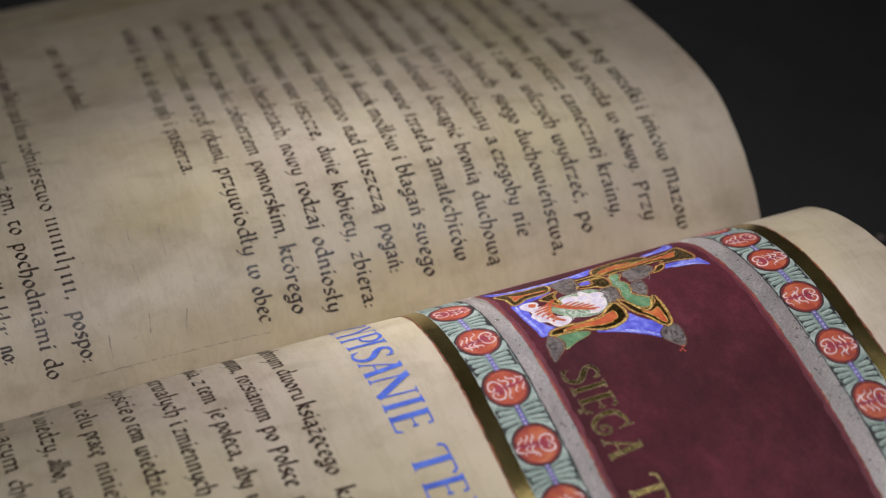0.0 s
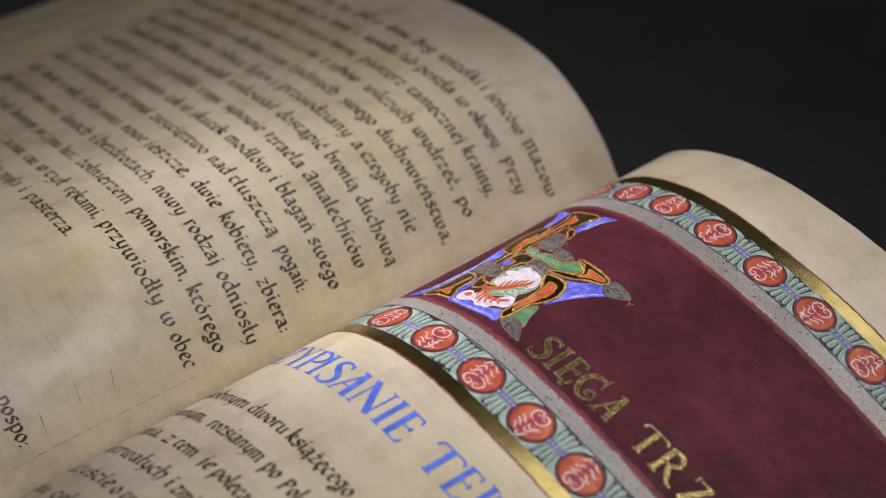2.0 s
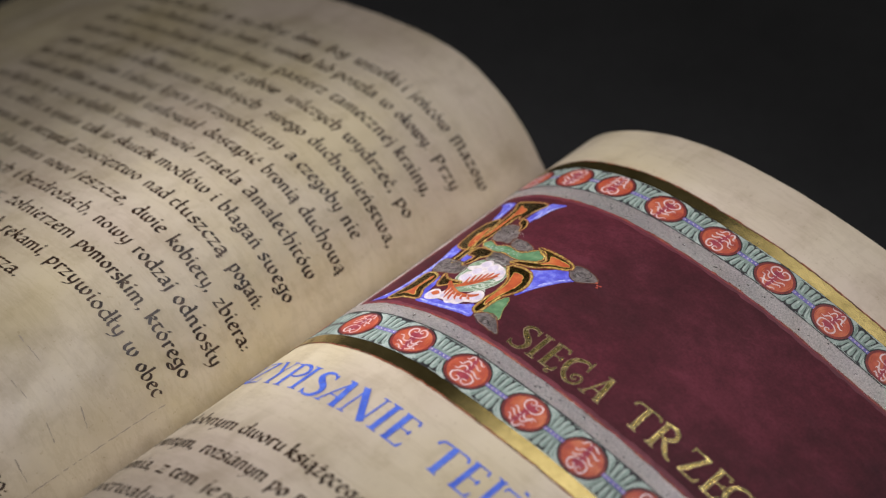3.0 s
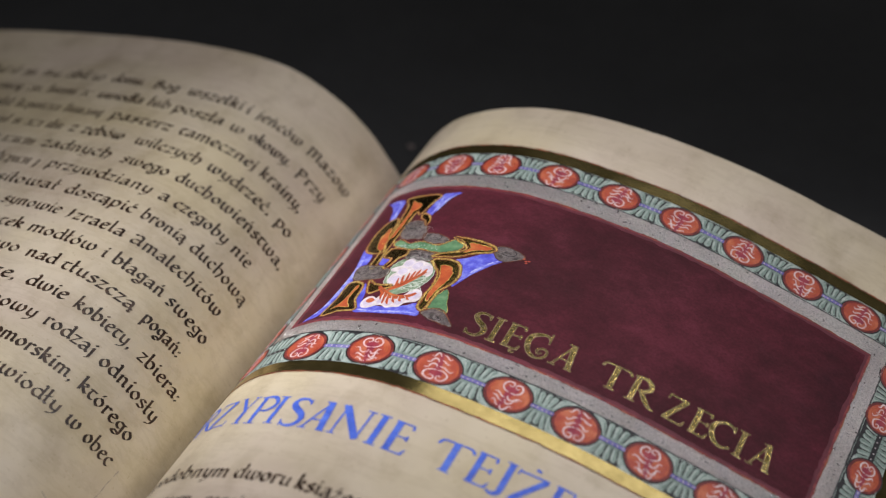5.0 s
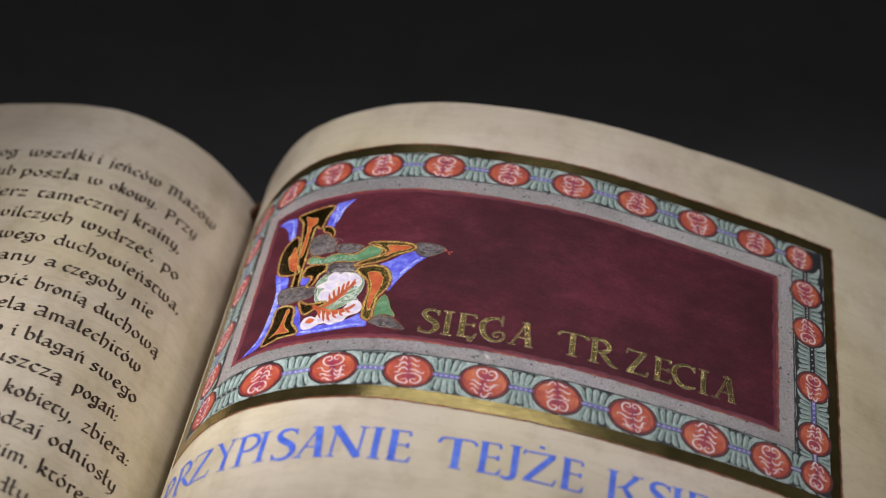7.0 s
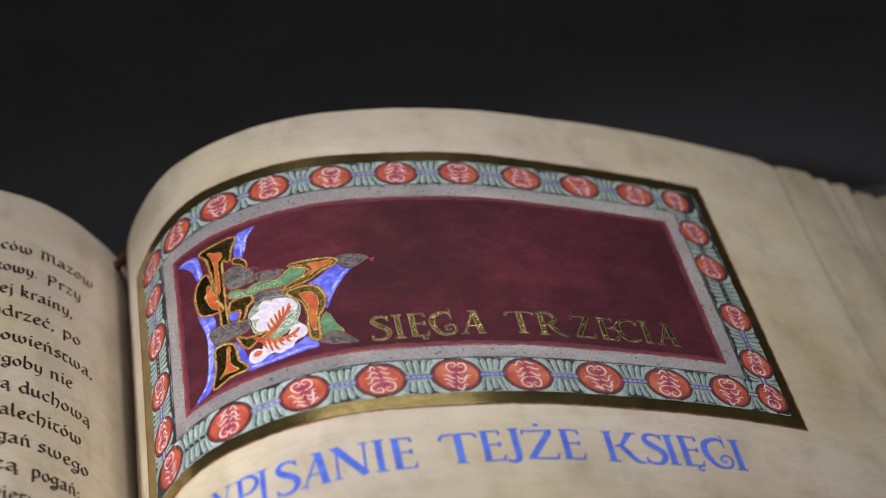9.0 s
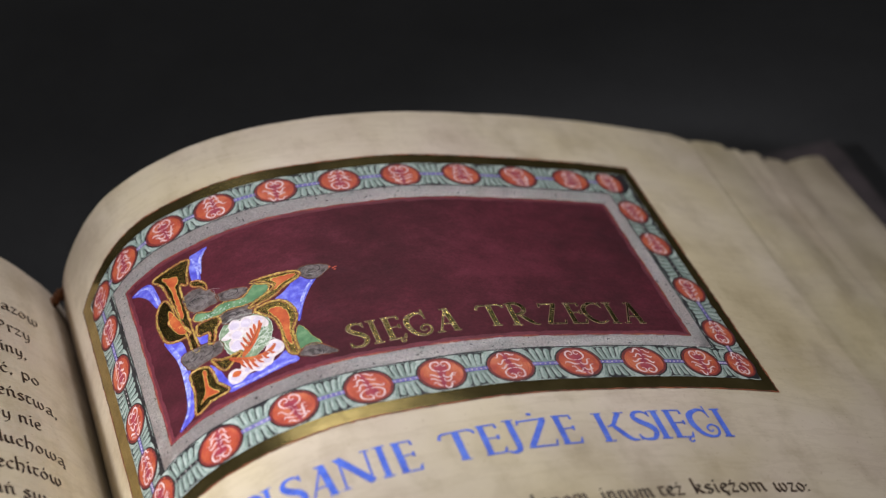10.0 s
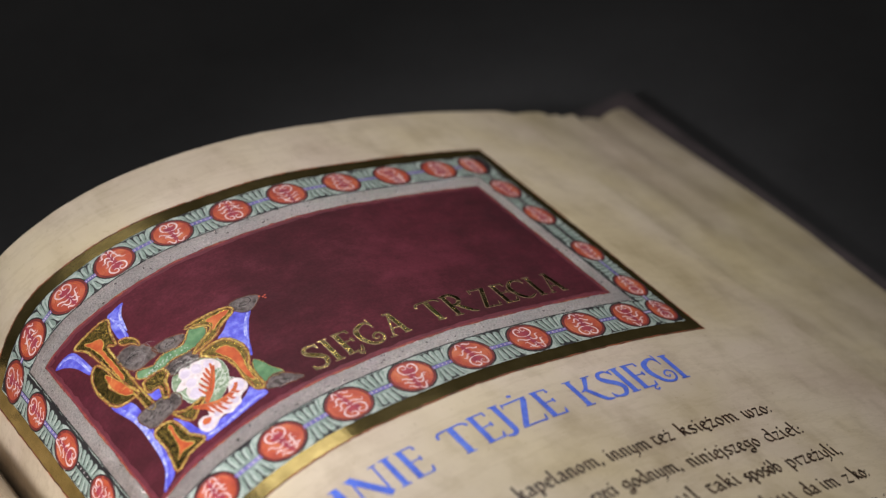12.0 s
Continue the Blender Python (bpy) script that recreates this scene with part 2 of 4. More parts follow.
def filled(outline, width=1.2, tall=5.0):
    """Cuts an outline (millimetres) into upright slices, so that it bends with the page."""
    o = np.array(outline)
    cuts = np.unique(np.round(np.concatenate([o[:, 0], np.arange(o[:, 0].min(), o[:, 0].max(), width)]), 4))
    a, b, out = o, np.roll(o, -1, 0), []
    for u0, u1 in zip(cuts[:-1], cuts[1:]):
        mid = (u0 + u1) / 2
        hit = (np.minimum(a[:, 0], b[:, 0]) < mid) & (np.maximum(a[:, 0], b[:, 0]) > mid)
        p, q = a[hit], b[hit]
        slope = (q[:, 1] - p[:, 1]) / (q[:, 0] - p[:, 0])
        y0, y1 = p[:, 1] + slope * (u0 - p[:, 0]), p[:, 1] + slope * (u1 - p[:, 0])
        order = np.argsort(y0 + y1)
        for i, j in zip(order[::2], order[1::2]):
            rows = max(1, int(np.ceil(max(y0[j] - y0[i], y1[j] - y1[i]) / tall)))
            for k in range(rows):
                f, g = k / rows, (k + 1) / rows
                out.append([(u0, y0[i] + f * (y0[j] - y0[i])), (u1, y1[i] + f * (y1[j] - y1[i])),
                            (u1, y1[i] + g * (y1[j] - y1[i])), (u0, y0[i] + g * (y0[j] - y0[i]))])
    return out


def box(u0, u1, y0, y1):
    return filled([(u0, y0), (u1, y0), (u1, y1), (u0, y1)])


def ribbon(points, width, closed=False, taper=False):
    """A brush line of that width (millimetres) along points."""
    p = np.array(points, float)
    if closed:
        p = np.vstack([p, p[:1]])
    d = np.gradient(p, axis=0)
    n = np.stack([-d[:, 1], d[:, 0]], 1) / (np.linalg.norm(d, axis=1, keepdims=True) + 1e-9) * width / 2
    if taper:
        n *= (0.25 + 0.75 * np.sin(np.linspace(0.25, math.pi - 0.1, len(p))))[:, None]
    return [[p[i] - n[i], p[i + 1] - n[i + 1], p[i + 1] + n[i + 1], p[i] + n[i]] for i in range(len(p) - 1)]


DRAWN = ("banner", "gold_frame", "frame_outline", "silver_frame", "purple_field", "field_edge", "border_line", "roundel", "leaf_spray", "white_line", "silver_grain")


def drawn(u, y):
    """How far the banner's lines sink towards the fold (millimetres)."""
    k = np.maximum(0, 13.0 - u)
    return -0.28 * k ** 2 / (k + 4.0) * (0.3 + 0.7 * np.clip((y + 20.0) / 20.0, 0, 1))


def painted(name, side, layers, parent, label="", base=0.06, slope=0.0):
    """Paint on a page. layers: (material, pieces, height in millimetres over the page); each piece is a small four-sided patch."""
    verts, faces, marks, materials = [], [], [], []
    for material, pieces, up in layers:
        if material not in materials:
            materials.append(material)
        for k, piece in enumerate(pieces):
            q = np.array(piece, float)
            if name in DRAWN:
                q[:, 1] += drawn(q[:, 0], q[:, 1])
            area = np.sum(q[:, 0] * np.roll(q[:, 1], -1) - q[:, 1] * np.roll(q[:, 0], -1))
            if area < 0 and not slope:
                q = q[::-1]
            tall = np.array((slope, 0, 0, slope)) if slope and up == layers[-1][2] else 0.0
            at = laid(side, q[:, 0] / 1000, q[:, 1] / 1000, (base + up + tall) / 1000)
            faces.append(tuple(range(len(verts), len(verts) + len(q))))
            verts.extend(at)
            marks.append(materials.index(material))
    return mesh_object(name, verts, faces, materials, parent, label, marks)


def flakes(name, patches, count, material, parent, label, up, size=0.26, tilt=0.34, seed=1):
    """Grains of metal paint: tiny tilted scales strewn over patches (millimetres)."""
    rng = np.random.default_rng(seed)
    q = np.array([p for p in patches if len(p) == 4], float)
    if name in DRAWN:
        q[..., 1] += drawn(q[..., 0], q[..., 1])
    area = np.abs((q[:, 0, 0] - q[:, 2, 0]) * (q[:, 1, 1] - q[:, 3, 1]) - (q[:, 1, 0] - q[:, 3, 0]) * (q[:, 0, 1] - q[:, 2, 1]))
    pick = q[rng.choice(len(q), count, p=area / area.sum())]
    a, b = rng.random((2, count, 1))
    mid = (pick[:, 0] * (1 - a) + pick[:, 1] * a) * (1 - b) + (pick[:, 3] * (1 - a) + pick[:, 2] * a) * b
    turn, half, lean = rng.uniform(0, 2 * math.pi, count), size / 2 * rng.uniform(0.5, 1.3, count), np.clip(rng.normal(0, tilt, (count, 2)), -0.9, 0.9)
    verts = []
    for k in range(4):
        d = np.stack([np.cos(turn + k * math.pi / 2), np.sin(turn + k * math.pi / 2)], 1) * half[:, None]
        p = mid + d
        verts.append(laid("right", p[:, 0] / 1000, p[:, 1] / 1000, (up + 0.06 + np.abs(lean).sum(1) * half + (d * lean).sum(1)) / 1000))
    verts = np.stack(verts, 1).reshape(-1, 3)
    return mesh_object(name, verts, [tuple(range(4 * k, 4 * k + 4)) for k in range(count)], material, parent, label)


# ---- penned letters: strokes of a broad nib, on a grid where small letters are 10 high ----
SMALL = {
    "a": (8.3, "~1.2,8 4,10 6,8.4 6,2 7.6,.5|~6,5.6 3,5 1.2,3 2.2,.5 4,.6 6,2.2"),
    "b": (8.6, "1,16.4 2,17 2,2|~2,8 4.3,10 7,8 7,3 4.2,0 2,1.8"),
    "c": (6.9, "~6.3,8.6 4,10 1.6,7 1.6,3 4,0 6.4,1.6"),
    "d": (8.6, "5.6,16.6 6.8,15.6 7,2 8.2,.4|~7,8.4 4.2,10 1.6,7 1.6,3 4,0 6.8,2"),
    "e": (7.0, "~1.6,4.9 6.2,7 5,10 2.6,9 1.6,5.5 1.9,2 4,0 6.4,1.6"),
    "f": (5.8, "~6,15.6 4.2,17 2.6,14 2.6,0|.6,10 5.4,10"),
    "g": (8.2, "~6.2,9 3.6,10 1.6,7.6 1.6,4 4,2.4 6,4.4|~6.2,10 6.6,2 6.2,-3 3.6,-5.2 1,-4 1.6,-1.6 4,-1.2 6.4,-2|6.2,9.5 8.2,10"),
    "h": (8.6, "1,16.4 2,17 2,.6 3,0|~2,8 4.2,10 6.8,8.5 6.8,4 5.2,-2.6"),
    "i": (4.3, "1,8.8 2.2,9.8 2.2,1.6 3.5,.4|2,14.4 2.9,13.4"),
    "j": (4.3, "1,8.8 2.2,9.8 2.2,-2 .4,-4.6|2,14.4 2.9,13.4"),
    "k": (8.0, "1,16.4 2,17 2,0|~2,6 4.2,9.8 6.2,8.5 5.2,6 2.4,5.6|3.2,5.6 6.2,1 7.4,.4"),
    "l": (4.6, "1,16.4 2,17 2,1.8 3.6,.3"),
    "m": (13.0, "1,8.8 2.2,9.8 2.2,.5 3,.2|2.2,8 4.8,10 6.4,8.6 6.4,.5 7.2,.2|6.4,8 9,10 10.6,8.6 10.6,1.5 12,.4"),
    "n": (8.9, "1,8.8 2.2,9.8 2.2,.5 3,.2|2.2,8 4.8,10 6.5,8.6 6.5,1.5 7.9,.4"),
    "o": (7.9, "~4,10 1.6,7 1.6,3 4,0 6.5,3 6.5,7 4,10"),
    "p": (8.6, "1,9 2,9.8 2,-5.6|~2,8 4.6,10 7,8 7,3 4.6,0 2,1.6"),
    "r": (6.2, "1,8.8 2.2,9.8 2.2,.5 3.2,.2|~2.2,7.8 4.2,10 6,8.7"),
    "s": (6.7, "~5.9,8.8 4,10 1.9,8.5 2.3,6.3 5.1,4.5 5.7,2 3.5,0 1.1,1.2"),
    "t": (6.1, "~2.9,9.9 1.9,7 1.9,2.6 3.7,.2 5.7,1.2|.4,9 1.6,9.9 6,9.9"),
    "u": (8.9, "1,8.8 2.2,9.8 2.2,2 4.2,0 6.4,1.8|6.6,10 6.6,1.5 8,.4"),
    "w": (12.2, "~1,9 2.2,9.8 2.2,3 4.2,0 6.2,2|~6.3,9.9 6.3,3 8.3,0 10.4,3 10.7,7 9.2,10"),
    "y": (8.2, "~1,9 2.2,9.8 2.2,3 4.2,1 6.2,2|~6.6,10 6.6,2 5.2,-3 2,-5.2"),
    "z": (6.9, "1.1,9.4 6,9.7|6,9.7 1.1,.5|1.1,.4 6.3,.7"),
    ".": (3.6, "1.4,1.6 2.3,.6"), ",": (3.8, "1.4,1.6 2.4,.4 1.3,-2.2"), ":": (4.2, "1.4,1.8 2.3,.8|1.4,7.6 2.3,6.6"),
    "|": (4.2, "1,8.8 2.2,9.7 2.2,.6 3.2,.2"), "!": (4.4, "1,15.4 2.2,16.4 2.2,.6 3.2,.2"), "/": (4.8, "1,8.8 2.4,9.7 2.4,-4.4"), "-": (3.6, "1,8.8 2.2,9.8 2.8,9.4|1.8,1 3,.2"), " ": (5.2, ""),
    "M": (14.0, "~1,11 3,13 3,.5 4.2,.2|3,11 5.6,13 7.4,11.6 7.4,.5|7.4,11 10,13 11.8,11.6 11.8,1.5 13.2,.4"),
    "P": (10.0, "1.2,12 3,13.4 3,-3|~1.4,9.8 5,13 8,11.6 8,7.6 5.4,5.6 3,6.4"),
    "B": (10.2, "1.4,12 3,13.4 3,.3|~1.4,12.4 5.6,13.4 7.6,11.4 6.6,8.2 3.2,7.2|~3.2,7.2 7.4,7 8.6,3.6 6.4,.2 2.2,.4"),
    "I": (6.0, "1.2,12 3,13.4 3,1 1.4,-.6|1.6,7.4 4.4,7.6"),
    "A": (11.0, "~2,11 5,13.6 8,12 8.2,2 9.8,.5|~8,7 4.6,7 1.8,4 2.6,.6 5.4,.8 8,2.6|1.4,13 3.4,12"),
}
ACUTE, DOT, HOOK, BAR = "{0},{1} {2},{3}", "{0},{1} {2},{3}", "~{0},.3 {1},-1.8 {2},-2.8", "{0},7.6 {1},10.6"
for plain, marked, x in (("c", "ć", 4), ("n", "ń", 4.2), ("o", "ó", 4), ("s", "ś", 3.8)):
    SMALL[marked] = (SMALL[plain][0], SMALL[plain][1] + "|" + ACUTE.format(x + 0.9, 15.2, x, 12))
SMALL["ż"] = (SMALL["z"][0], SMALL["z"][1] + "|" + DOT.format(3.4, 13.5, 4.3, 12.6))
for plain, marked, x in (("a", "ą", 6.6), ("e", "ę", 4.6)):
    SMALL[marked] = (SMALL[plain][0], SMALL[plain][1] + "|" + HOOK.format(x, x - 0.9, x + 0.8))
SMALL["ł"] = (SMALL["l"][0], SMALL["l"][1] + "|" + BAR.format(0.2, 4.4))


def breadth(text, letters):
    return sum(letters[c][0] for c in text)


def penned(text, u, y, size, letters, nib, angle, slant=0.0, stretch=1.0, rng=None, climb=0.0, least=0.14):
    """The nib's patches for a text from u to the right (millimetres); size: one unit of the letters' grid."""
    out, edge = [], np.array((math.cos(radians(angle)), math.sin(radians(angle)))) * nib / 2
    rng = rng or random.Random(1)
    start = u
    for c in text:
        advance, strokes = letters[c]
        wobble, tilt, swell = rng.uniform(-0.12, 0.12), rng.uniform(-0.03, 0.03), rng.uniform(0.9, 1.12)
        for stroke in strokes.split("|") if strokes else ():
            pts = read(stroke.lstrip("~"))
            pts = [(u + (px * stretch + (slant + tilt) * py) * size, y + climb * (u - start) + (py + wobble) * size) for px, py in pts]
            line = curve(pts, fine=0.45) if stroke[0] == "~" else [q for a, b in zip(pts[:-1], pts[1:]) for q in curve([a, b], fine=1.0)[:-1]] + [pts[-1]]
            for a, b in zip(line[:-1], line[1:]):
                a, b = np.array(a), np.array(b)
                d = (b - a) / (np.linalg.norm(b - a) + 1e-9)
                n = edge * swell
                side = np.array((-d[1], d[0]))
                n = n + side * least / 2 * (1 if n @ side >= 0 else -1)
                out.append([a - n, b - n, b + n, a + n])
        u += advance * stretch * size
    return out


def layered(pieces, material, steps=9, rise=0.006):
    """Sets neighbouring patches a hair above one another."""
    return [(material, pieces[k::steps], k * rise) for k in range(steps)]


# ---- the book and its leaves ----
book = tagged(new("book"), "open parchment book with penned text and painted banner on black cloth", "book")


def leaf(name, side, inner, outer, head, foot, down, thick, material, label, lift=0.0, across=0.0012, along=0.006, bend=0.003):
    """One bound leaf, from the fold to its fore edge; head may be a function of s."""
    n, m = int((outer - inner) / across) + 1, int(0.33 / along)
    s = np.linspace(inner, outer, n)
    top = np.array([head(v) if callable(head) else head for v in s])
    verts, faces = [], []
    sign = 1 if side == "right" else -1
    for level in (0, 1):
        for j in range(m + 1):
            f = j / m
            y = top + (foot - top) * f
            rise = lift * np.clip((s - outer + 0.03) / 0.03, 0, 1) ** 2
            swing = bend * noise.noise((y[-1] * 9, outer * 400, 1.7)) * np.clip((s - inner) / (outer - inner), 0, 1) ** 4
            verts.extend(laid(side, sign * (s + swing), y, rise - down - level * thick))
    half = n * (m + 1)
    for j in range(m):
        for i in range(n - 1):
            a = j * n + i
            q = (a, a + n, a + n + 1, a + 1)
            faces.append(q if side == "right" else q[::-1])
            q = tuple(v + half for v in q)
            faces.append(q[::-1] if side == "right" else q)
    rim = [i for i in range(n)] + [j * n + n - 1 for j in range(1, m + 1)] + [m * n + i for i in range(n - 2, -1, -1)] + [j * n for j in range(m - 1, 0, -1)]
    for a, b in zip(rim, rim[1:] + rim[:1]):
        faces.append(tuple(range(len(verts), len(verts) + 4)))
        verts.extend([verts[a], verts[b], verts[b + half], verts[a + half]])
    ob = mesh_object(name, verts, faces, material, book, label, smooth=True)
    for p in ob.data.polygons[-len(rim):]:
        p.use_smooth = False
    return ob


def worn(level, seed, size=0.0006):
    """A head edge that is not quite straight."""
    return lambda s: level + size * noise.noise((s * 38, seed, 0.3)) + 0.4 * size * noise.noise((s * 160, seed, 4.0))


def stepped(start, end, low, high, seed, above):
    """The head of a lower leaf, which stands out beyond the leaf above."""
    rough = worn(0.0, seed, 0.0004)

    def head(s):
        if s < start:
            return above(s) - 0.0012
        f = (s - start) / (end - start)
        return low + (high - low) * f ** 0.8 - 0.0018 * max(0, (f - 0.8) / 0.2) ** 3 + rough(s)

    return head


def risen(knots, heights, seed):
    rough = worn(0.0, seed, 0.0005)
    return lambda s: float(np.interp(s, knots, heights)) + rough(s)


right_head = risen([-0.03, 0.0, 0.03, 0.065, 0.12, 0.178, 0.184], [0.0235, 0.0258, 0.0272, 0.0288, 0.0303, 0.0315, 0.0295], 1.0)
left_head = worn(0.0269, 2.0)
right_page = leaf("right_page", "right", -0.040, 0.184, right_head, -0.300, 0.0, 0.00018, PAGE, "cream parchment page with a painted banner, curved from the fold")
left_page = leaf("left_page", "left", -0.030, 0.190, left_head, -0.300, 0.0, 0.00025, PAGE, "cream parchment page with brown penned lines, curved from the fold")
STEPS = [(0.198, 0.184, 0.0305, 0.0325, 3.0), (0.204, 0.198, 0.0302, 0.0315, 9.0), (0.2125, 0.204, 0.0295, 0.0325, 4.0), (0.2200, 0.2125, 0.0305, 0.0314, 10.0), (0.2420, 0.2200, 0.0292, 0.0402, 5.0)]
for k, (end, before, low, high, seed) in enumerate(STEPS):
    leaf("leaf", "right", 0.02, end, stepped(before, end, low, high, seed, right_head), -0.300, 0.00038 + 0.00038 * k, 0.00033, LEAF, "lower parchment leaf standing out at the fore edge", 0.0, across=0.0012, bend=0.004 + 0.0012 * (k % 3))
STEPS = [(0.203, 0.190, 0.0245, 0.0268, 6.0), (0.216, 0.203, 0.0235, 0.0260, 7.0), (0.2295, 0.216, 0.0225, 0.0265, 8.0)]
for k, (end, before, low, high, seed) in enumerate(STEPS):
    leaf("leaf", "left", 0.02, end, stepped(before, end, low, high, seed, left_head), -0.300, 0.000155 + 0.000135 * k, 0.00013, LEAF, "lower parchment leaf standing out at the fore edge", 0.0002, bend=0.004)


def block(side, outer, head):
    """The closed stack of leaves under the open page."""
    sign = 1 if side == "right" else -1
    s = np.linspace(0.012, outer, 60)
    verts, faces = [], []
    for y in (head, -0.299):
        top = laid(side, sign * s, np.full(60, y), -0.0030)
        low = top.copy()
        low[:, 2] = np.minimum(-0.0514 if side == "right" else -0.0552, top[:, 2] - 0.0004)
        verts.extend(top)
        verts.extend(low)
    for i in range(59):
        a = i
        faces += [(a, a + 120, a + 121, a + 1), (a + 60, a + 61, a + 181, a + 180), (a, a + 1, a + 61, a + 60), (a + 120, a + 180, a + 181, a + 121)]
    faces += [(0, 60, 180, 120), (59, 179, 239, 119)]
    return mesh_object("page_block", verts, faces, LEAF, book, "stack of closed parchment leaves")


block("right", 0.233, 0.0262)
block("left", 0.2255, 0.0205)


def board(x0, x1, y0, y1, z, thick, name, label, skew=0.0):
    bm = bmesh.new()
    bmesh.ops.create_cube(bm, size=1)
    for v in bm.verts:
        v.co = Vector(((x0 + x1) / 2 + v.co.x * (x1 - x0), (y0 + y1) / 2 + v.co.y * (y1 - y0), z + v.co.z * thick))
    bmesh.ops.bevel(bm, geom=bm.edges[:], offset=thick * 0.35, segments=3, affect="EDGES")
    for v in bm.verts:
        v.co.x += skew * v.co.y
    return part(name, bm, LEATHER, book, label)


board(-0.002, 0.2365, -0.308, 0.0515, -0.0570, 0.0110, "cover_board", "dark brown leather cover board", 0.015)
board(-0.262, -0.030, -0.308, 0.0440, -0.0590, 0.0070, "cover_board", "dark brown leather cover board")
board(-0.032, 0.000, -0.308, 0.0460, -0.0588, 0.0075, "spine", "dark brown leather spine")


def headband():
    """The sewn band at the head of the fold."""
    bm = bmesh.new()
    for k in range(14):
        ring = bmesh.ops.create_uvsphere(bm, u_segments=8, v_segments=6, radius=0.0011)["verts"]
        for v in ring:
            v.co = Vector((-0.0200 + 0.0010 * k + v.co.x * 0.7, 0.0225 + v.co.y * 1.6, -0.0232 - 0.0012 * abs(k - 6.5) + v.co.z * 1.8))
    return part("headband", bm, THREAD, book, "brown sewn headband at the fold")


headband()

# ---- the painted banner on the right page (millimetres on the flat page) ----
banner = painted("banner", "right", [(BLACK, box(-16.4, 150.7, -85.1, 8.6), 0.0)], book, "painted banner with gold, silver and purple fields")


def ring(outer, inner):
    (a0, a1, b0, b1), (c0, c1, d0, d1) = outer, inner
    return box(a0, a1, d1, b1) + box(a0, a1, b0, d0) + box(a0, c0, d0, d1) + box(c1, a1, d0, d1)


painted("gold_frame", "right", [(GOLD, ring((-16.4, 150.7, -85.1, 8.6), (-12.1, 147.9, -81.2, 4.7)), 0.02)], banner, "burnished gold leaf frame")


def wavering(corners, rng, sway=0.14, step=1.6):
    """A hand-drawn closed line through corners."""
    out = []
    for a, b in zip(corners, corners[1:] + corners[:1]):
        count = int(math.dist(a, b) / step)
        out += [(a[0] + (b[0] - a[0]) * k / count + rng.uniform(-sway, sway), a[1] + (b[1] - a[1]) * k / count + rng.uniform(-sway, sway)) for k in range(count)]
    return out


def broken(corners, rng, width=0.24):
    """A thin brushed line along corners, with gaps."""
    line, out = wavering(corners, rng, 0.09, 0.8), []
    k = 0
    while k < len(line) - 8:
        run = rng.randint(3, 14)
        out += ribbon(line[k:k + run], width * rng.uniform(0.7, 1.3), taper=True)
        k += run + rng.randint(0, 5)
    return out


ruler = random.Random(17)
outline = ribbon(wavering([(-16.4, -85.1), (150.7, -85.1), (150.7, 8.6), (-16.4, 8.6)], ruler), 0.42, True)
painted("frame_outline", "right", [(SIENNA, outline, 0.03), (EMBER, broken([(-16.5, -85.2), (150.8, -85.2), (150.8, 8.7), (-16.5, 8.7)], ruler, 0.34), 0.04)], banner, "reddish brown outline of the gold frame")
silver_ring = ring((-2.6, 139.0, -70.1, -5.3), (1.3, 134.9, -65.9, -10.4))
painted("silver_frame", "right", [(SILVER, silver_ring, 0.03)], banner, "speckled silver frame")
flakes("silver_grain", silver_ring, 24000, FLAKE, banner, "glittering grains of silver paint", 0.032, 0.16, 0.24)
painted("purple_field", "right", [(PURPLE, box(1.3, 134.9, -65.9, -10.4), 0.02)], banner, "deep purple painted field")
field = [(1.6, -65.6), (1.6, -10.7), (134.6, -10.7), (134.6, -65.6)]
edges, wash = ribbon(wavering(field, ruler, 0.10), 0.5, True), ribbon(wavering([(2.1, -65.1), (2.1, -11.2), (134.1, -11.2), (134.1, -65.1)], ruler, 0.28), 1.3, True)
painted("field_edge", "right", [(WASH, wash, 0.03), (EDGE, edges, 0.04), (EMBER, broken([(1.25, -65.95), (1.25, -10.35), (134.95, -10.35), (134.95, -65.95)], ruler, 0.34), 0.05)], banner, "reddish painted edge of the field")
inner_line = ribbon(wavering([(-2.6, -70.1), (139.0, -70.1), (139.0, -5.3), (-2.6, -5.3)], ruler, 0.08), 0.35, True)
painted("border_line", "right", [(BLACK, inner_line, 0.045)], banner, "thin black line round the silver frame")


white_lines = broken([(-11.9, -81.0), (147.7, -81.0), (147.7, 4.5), (-11.9, 4.5)], ruler)
painted("white_line", "right", [(LIGHT_GREEN, white_lines, 0.035)], banner, "thin broken pale line inside the gold frame")
white_lines = broken([(-2.9, -70.4), (139.3, -70.4), (139.3, -5.0), (-2.9, -5.0)], ruler, 0.18)
painted("white_line", "right", [(LIGHT_GREEN, white_lines, 0.05)], banner, "thin broken pale line round the silver frame")


def ellipse(u, y, a, b, lean=0.0, count=28):
    c, s = math.cos(lean), math.sin(lean)
    return [(u + a * math.cos(t) * c - b * math.sin(t) * s, y + a * math.cos(t) * s + b * math.sin(t) * c) for t in np.linspace(0, 2 * math.pi, count, endpoint=False)]


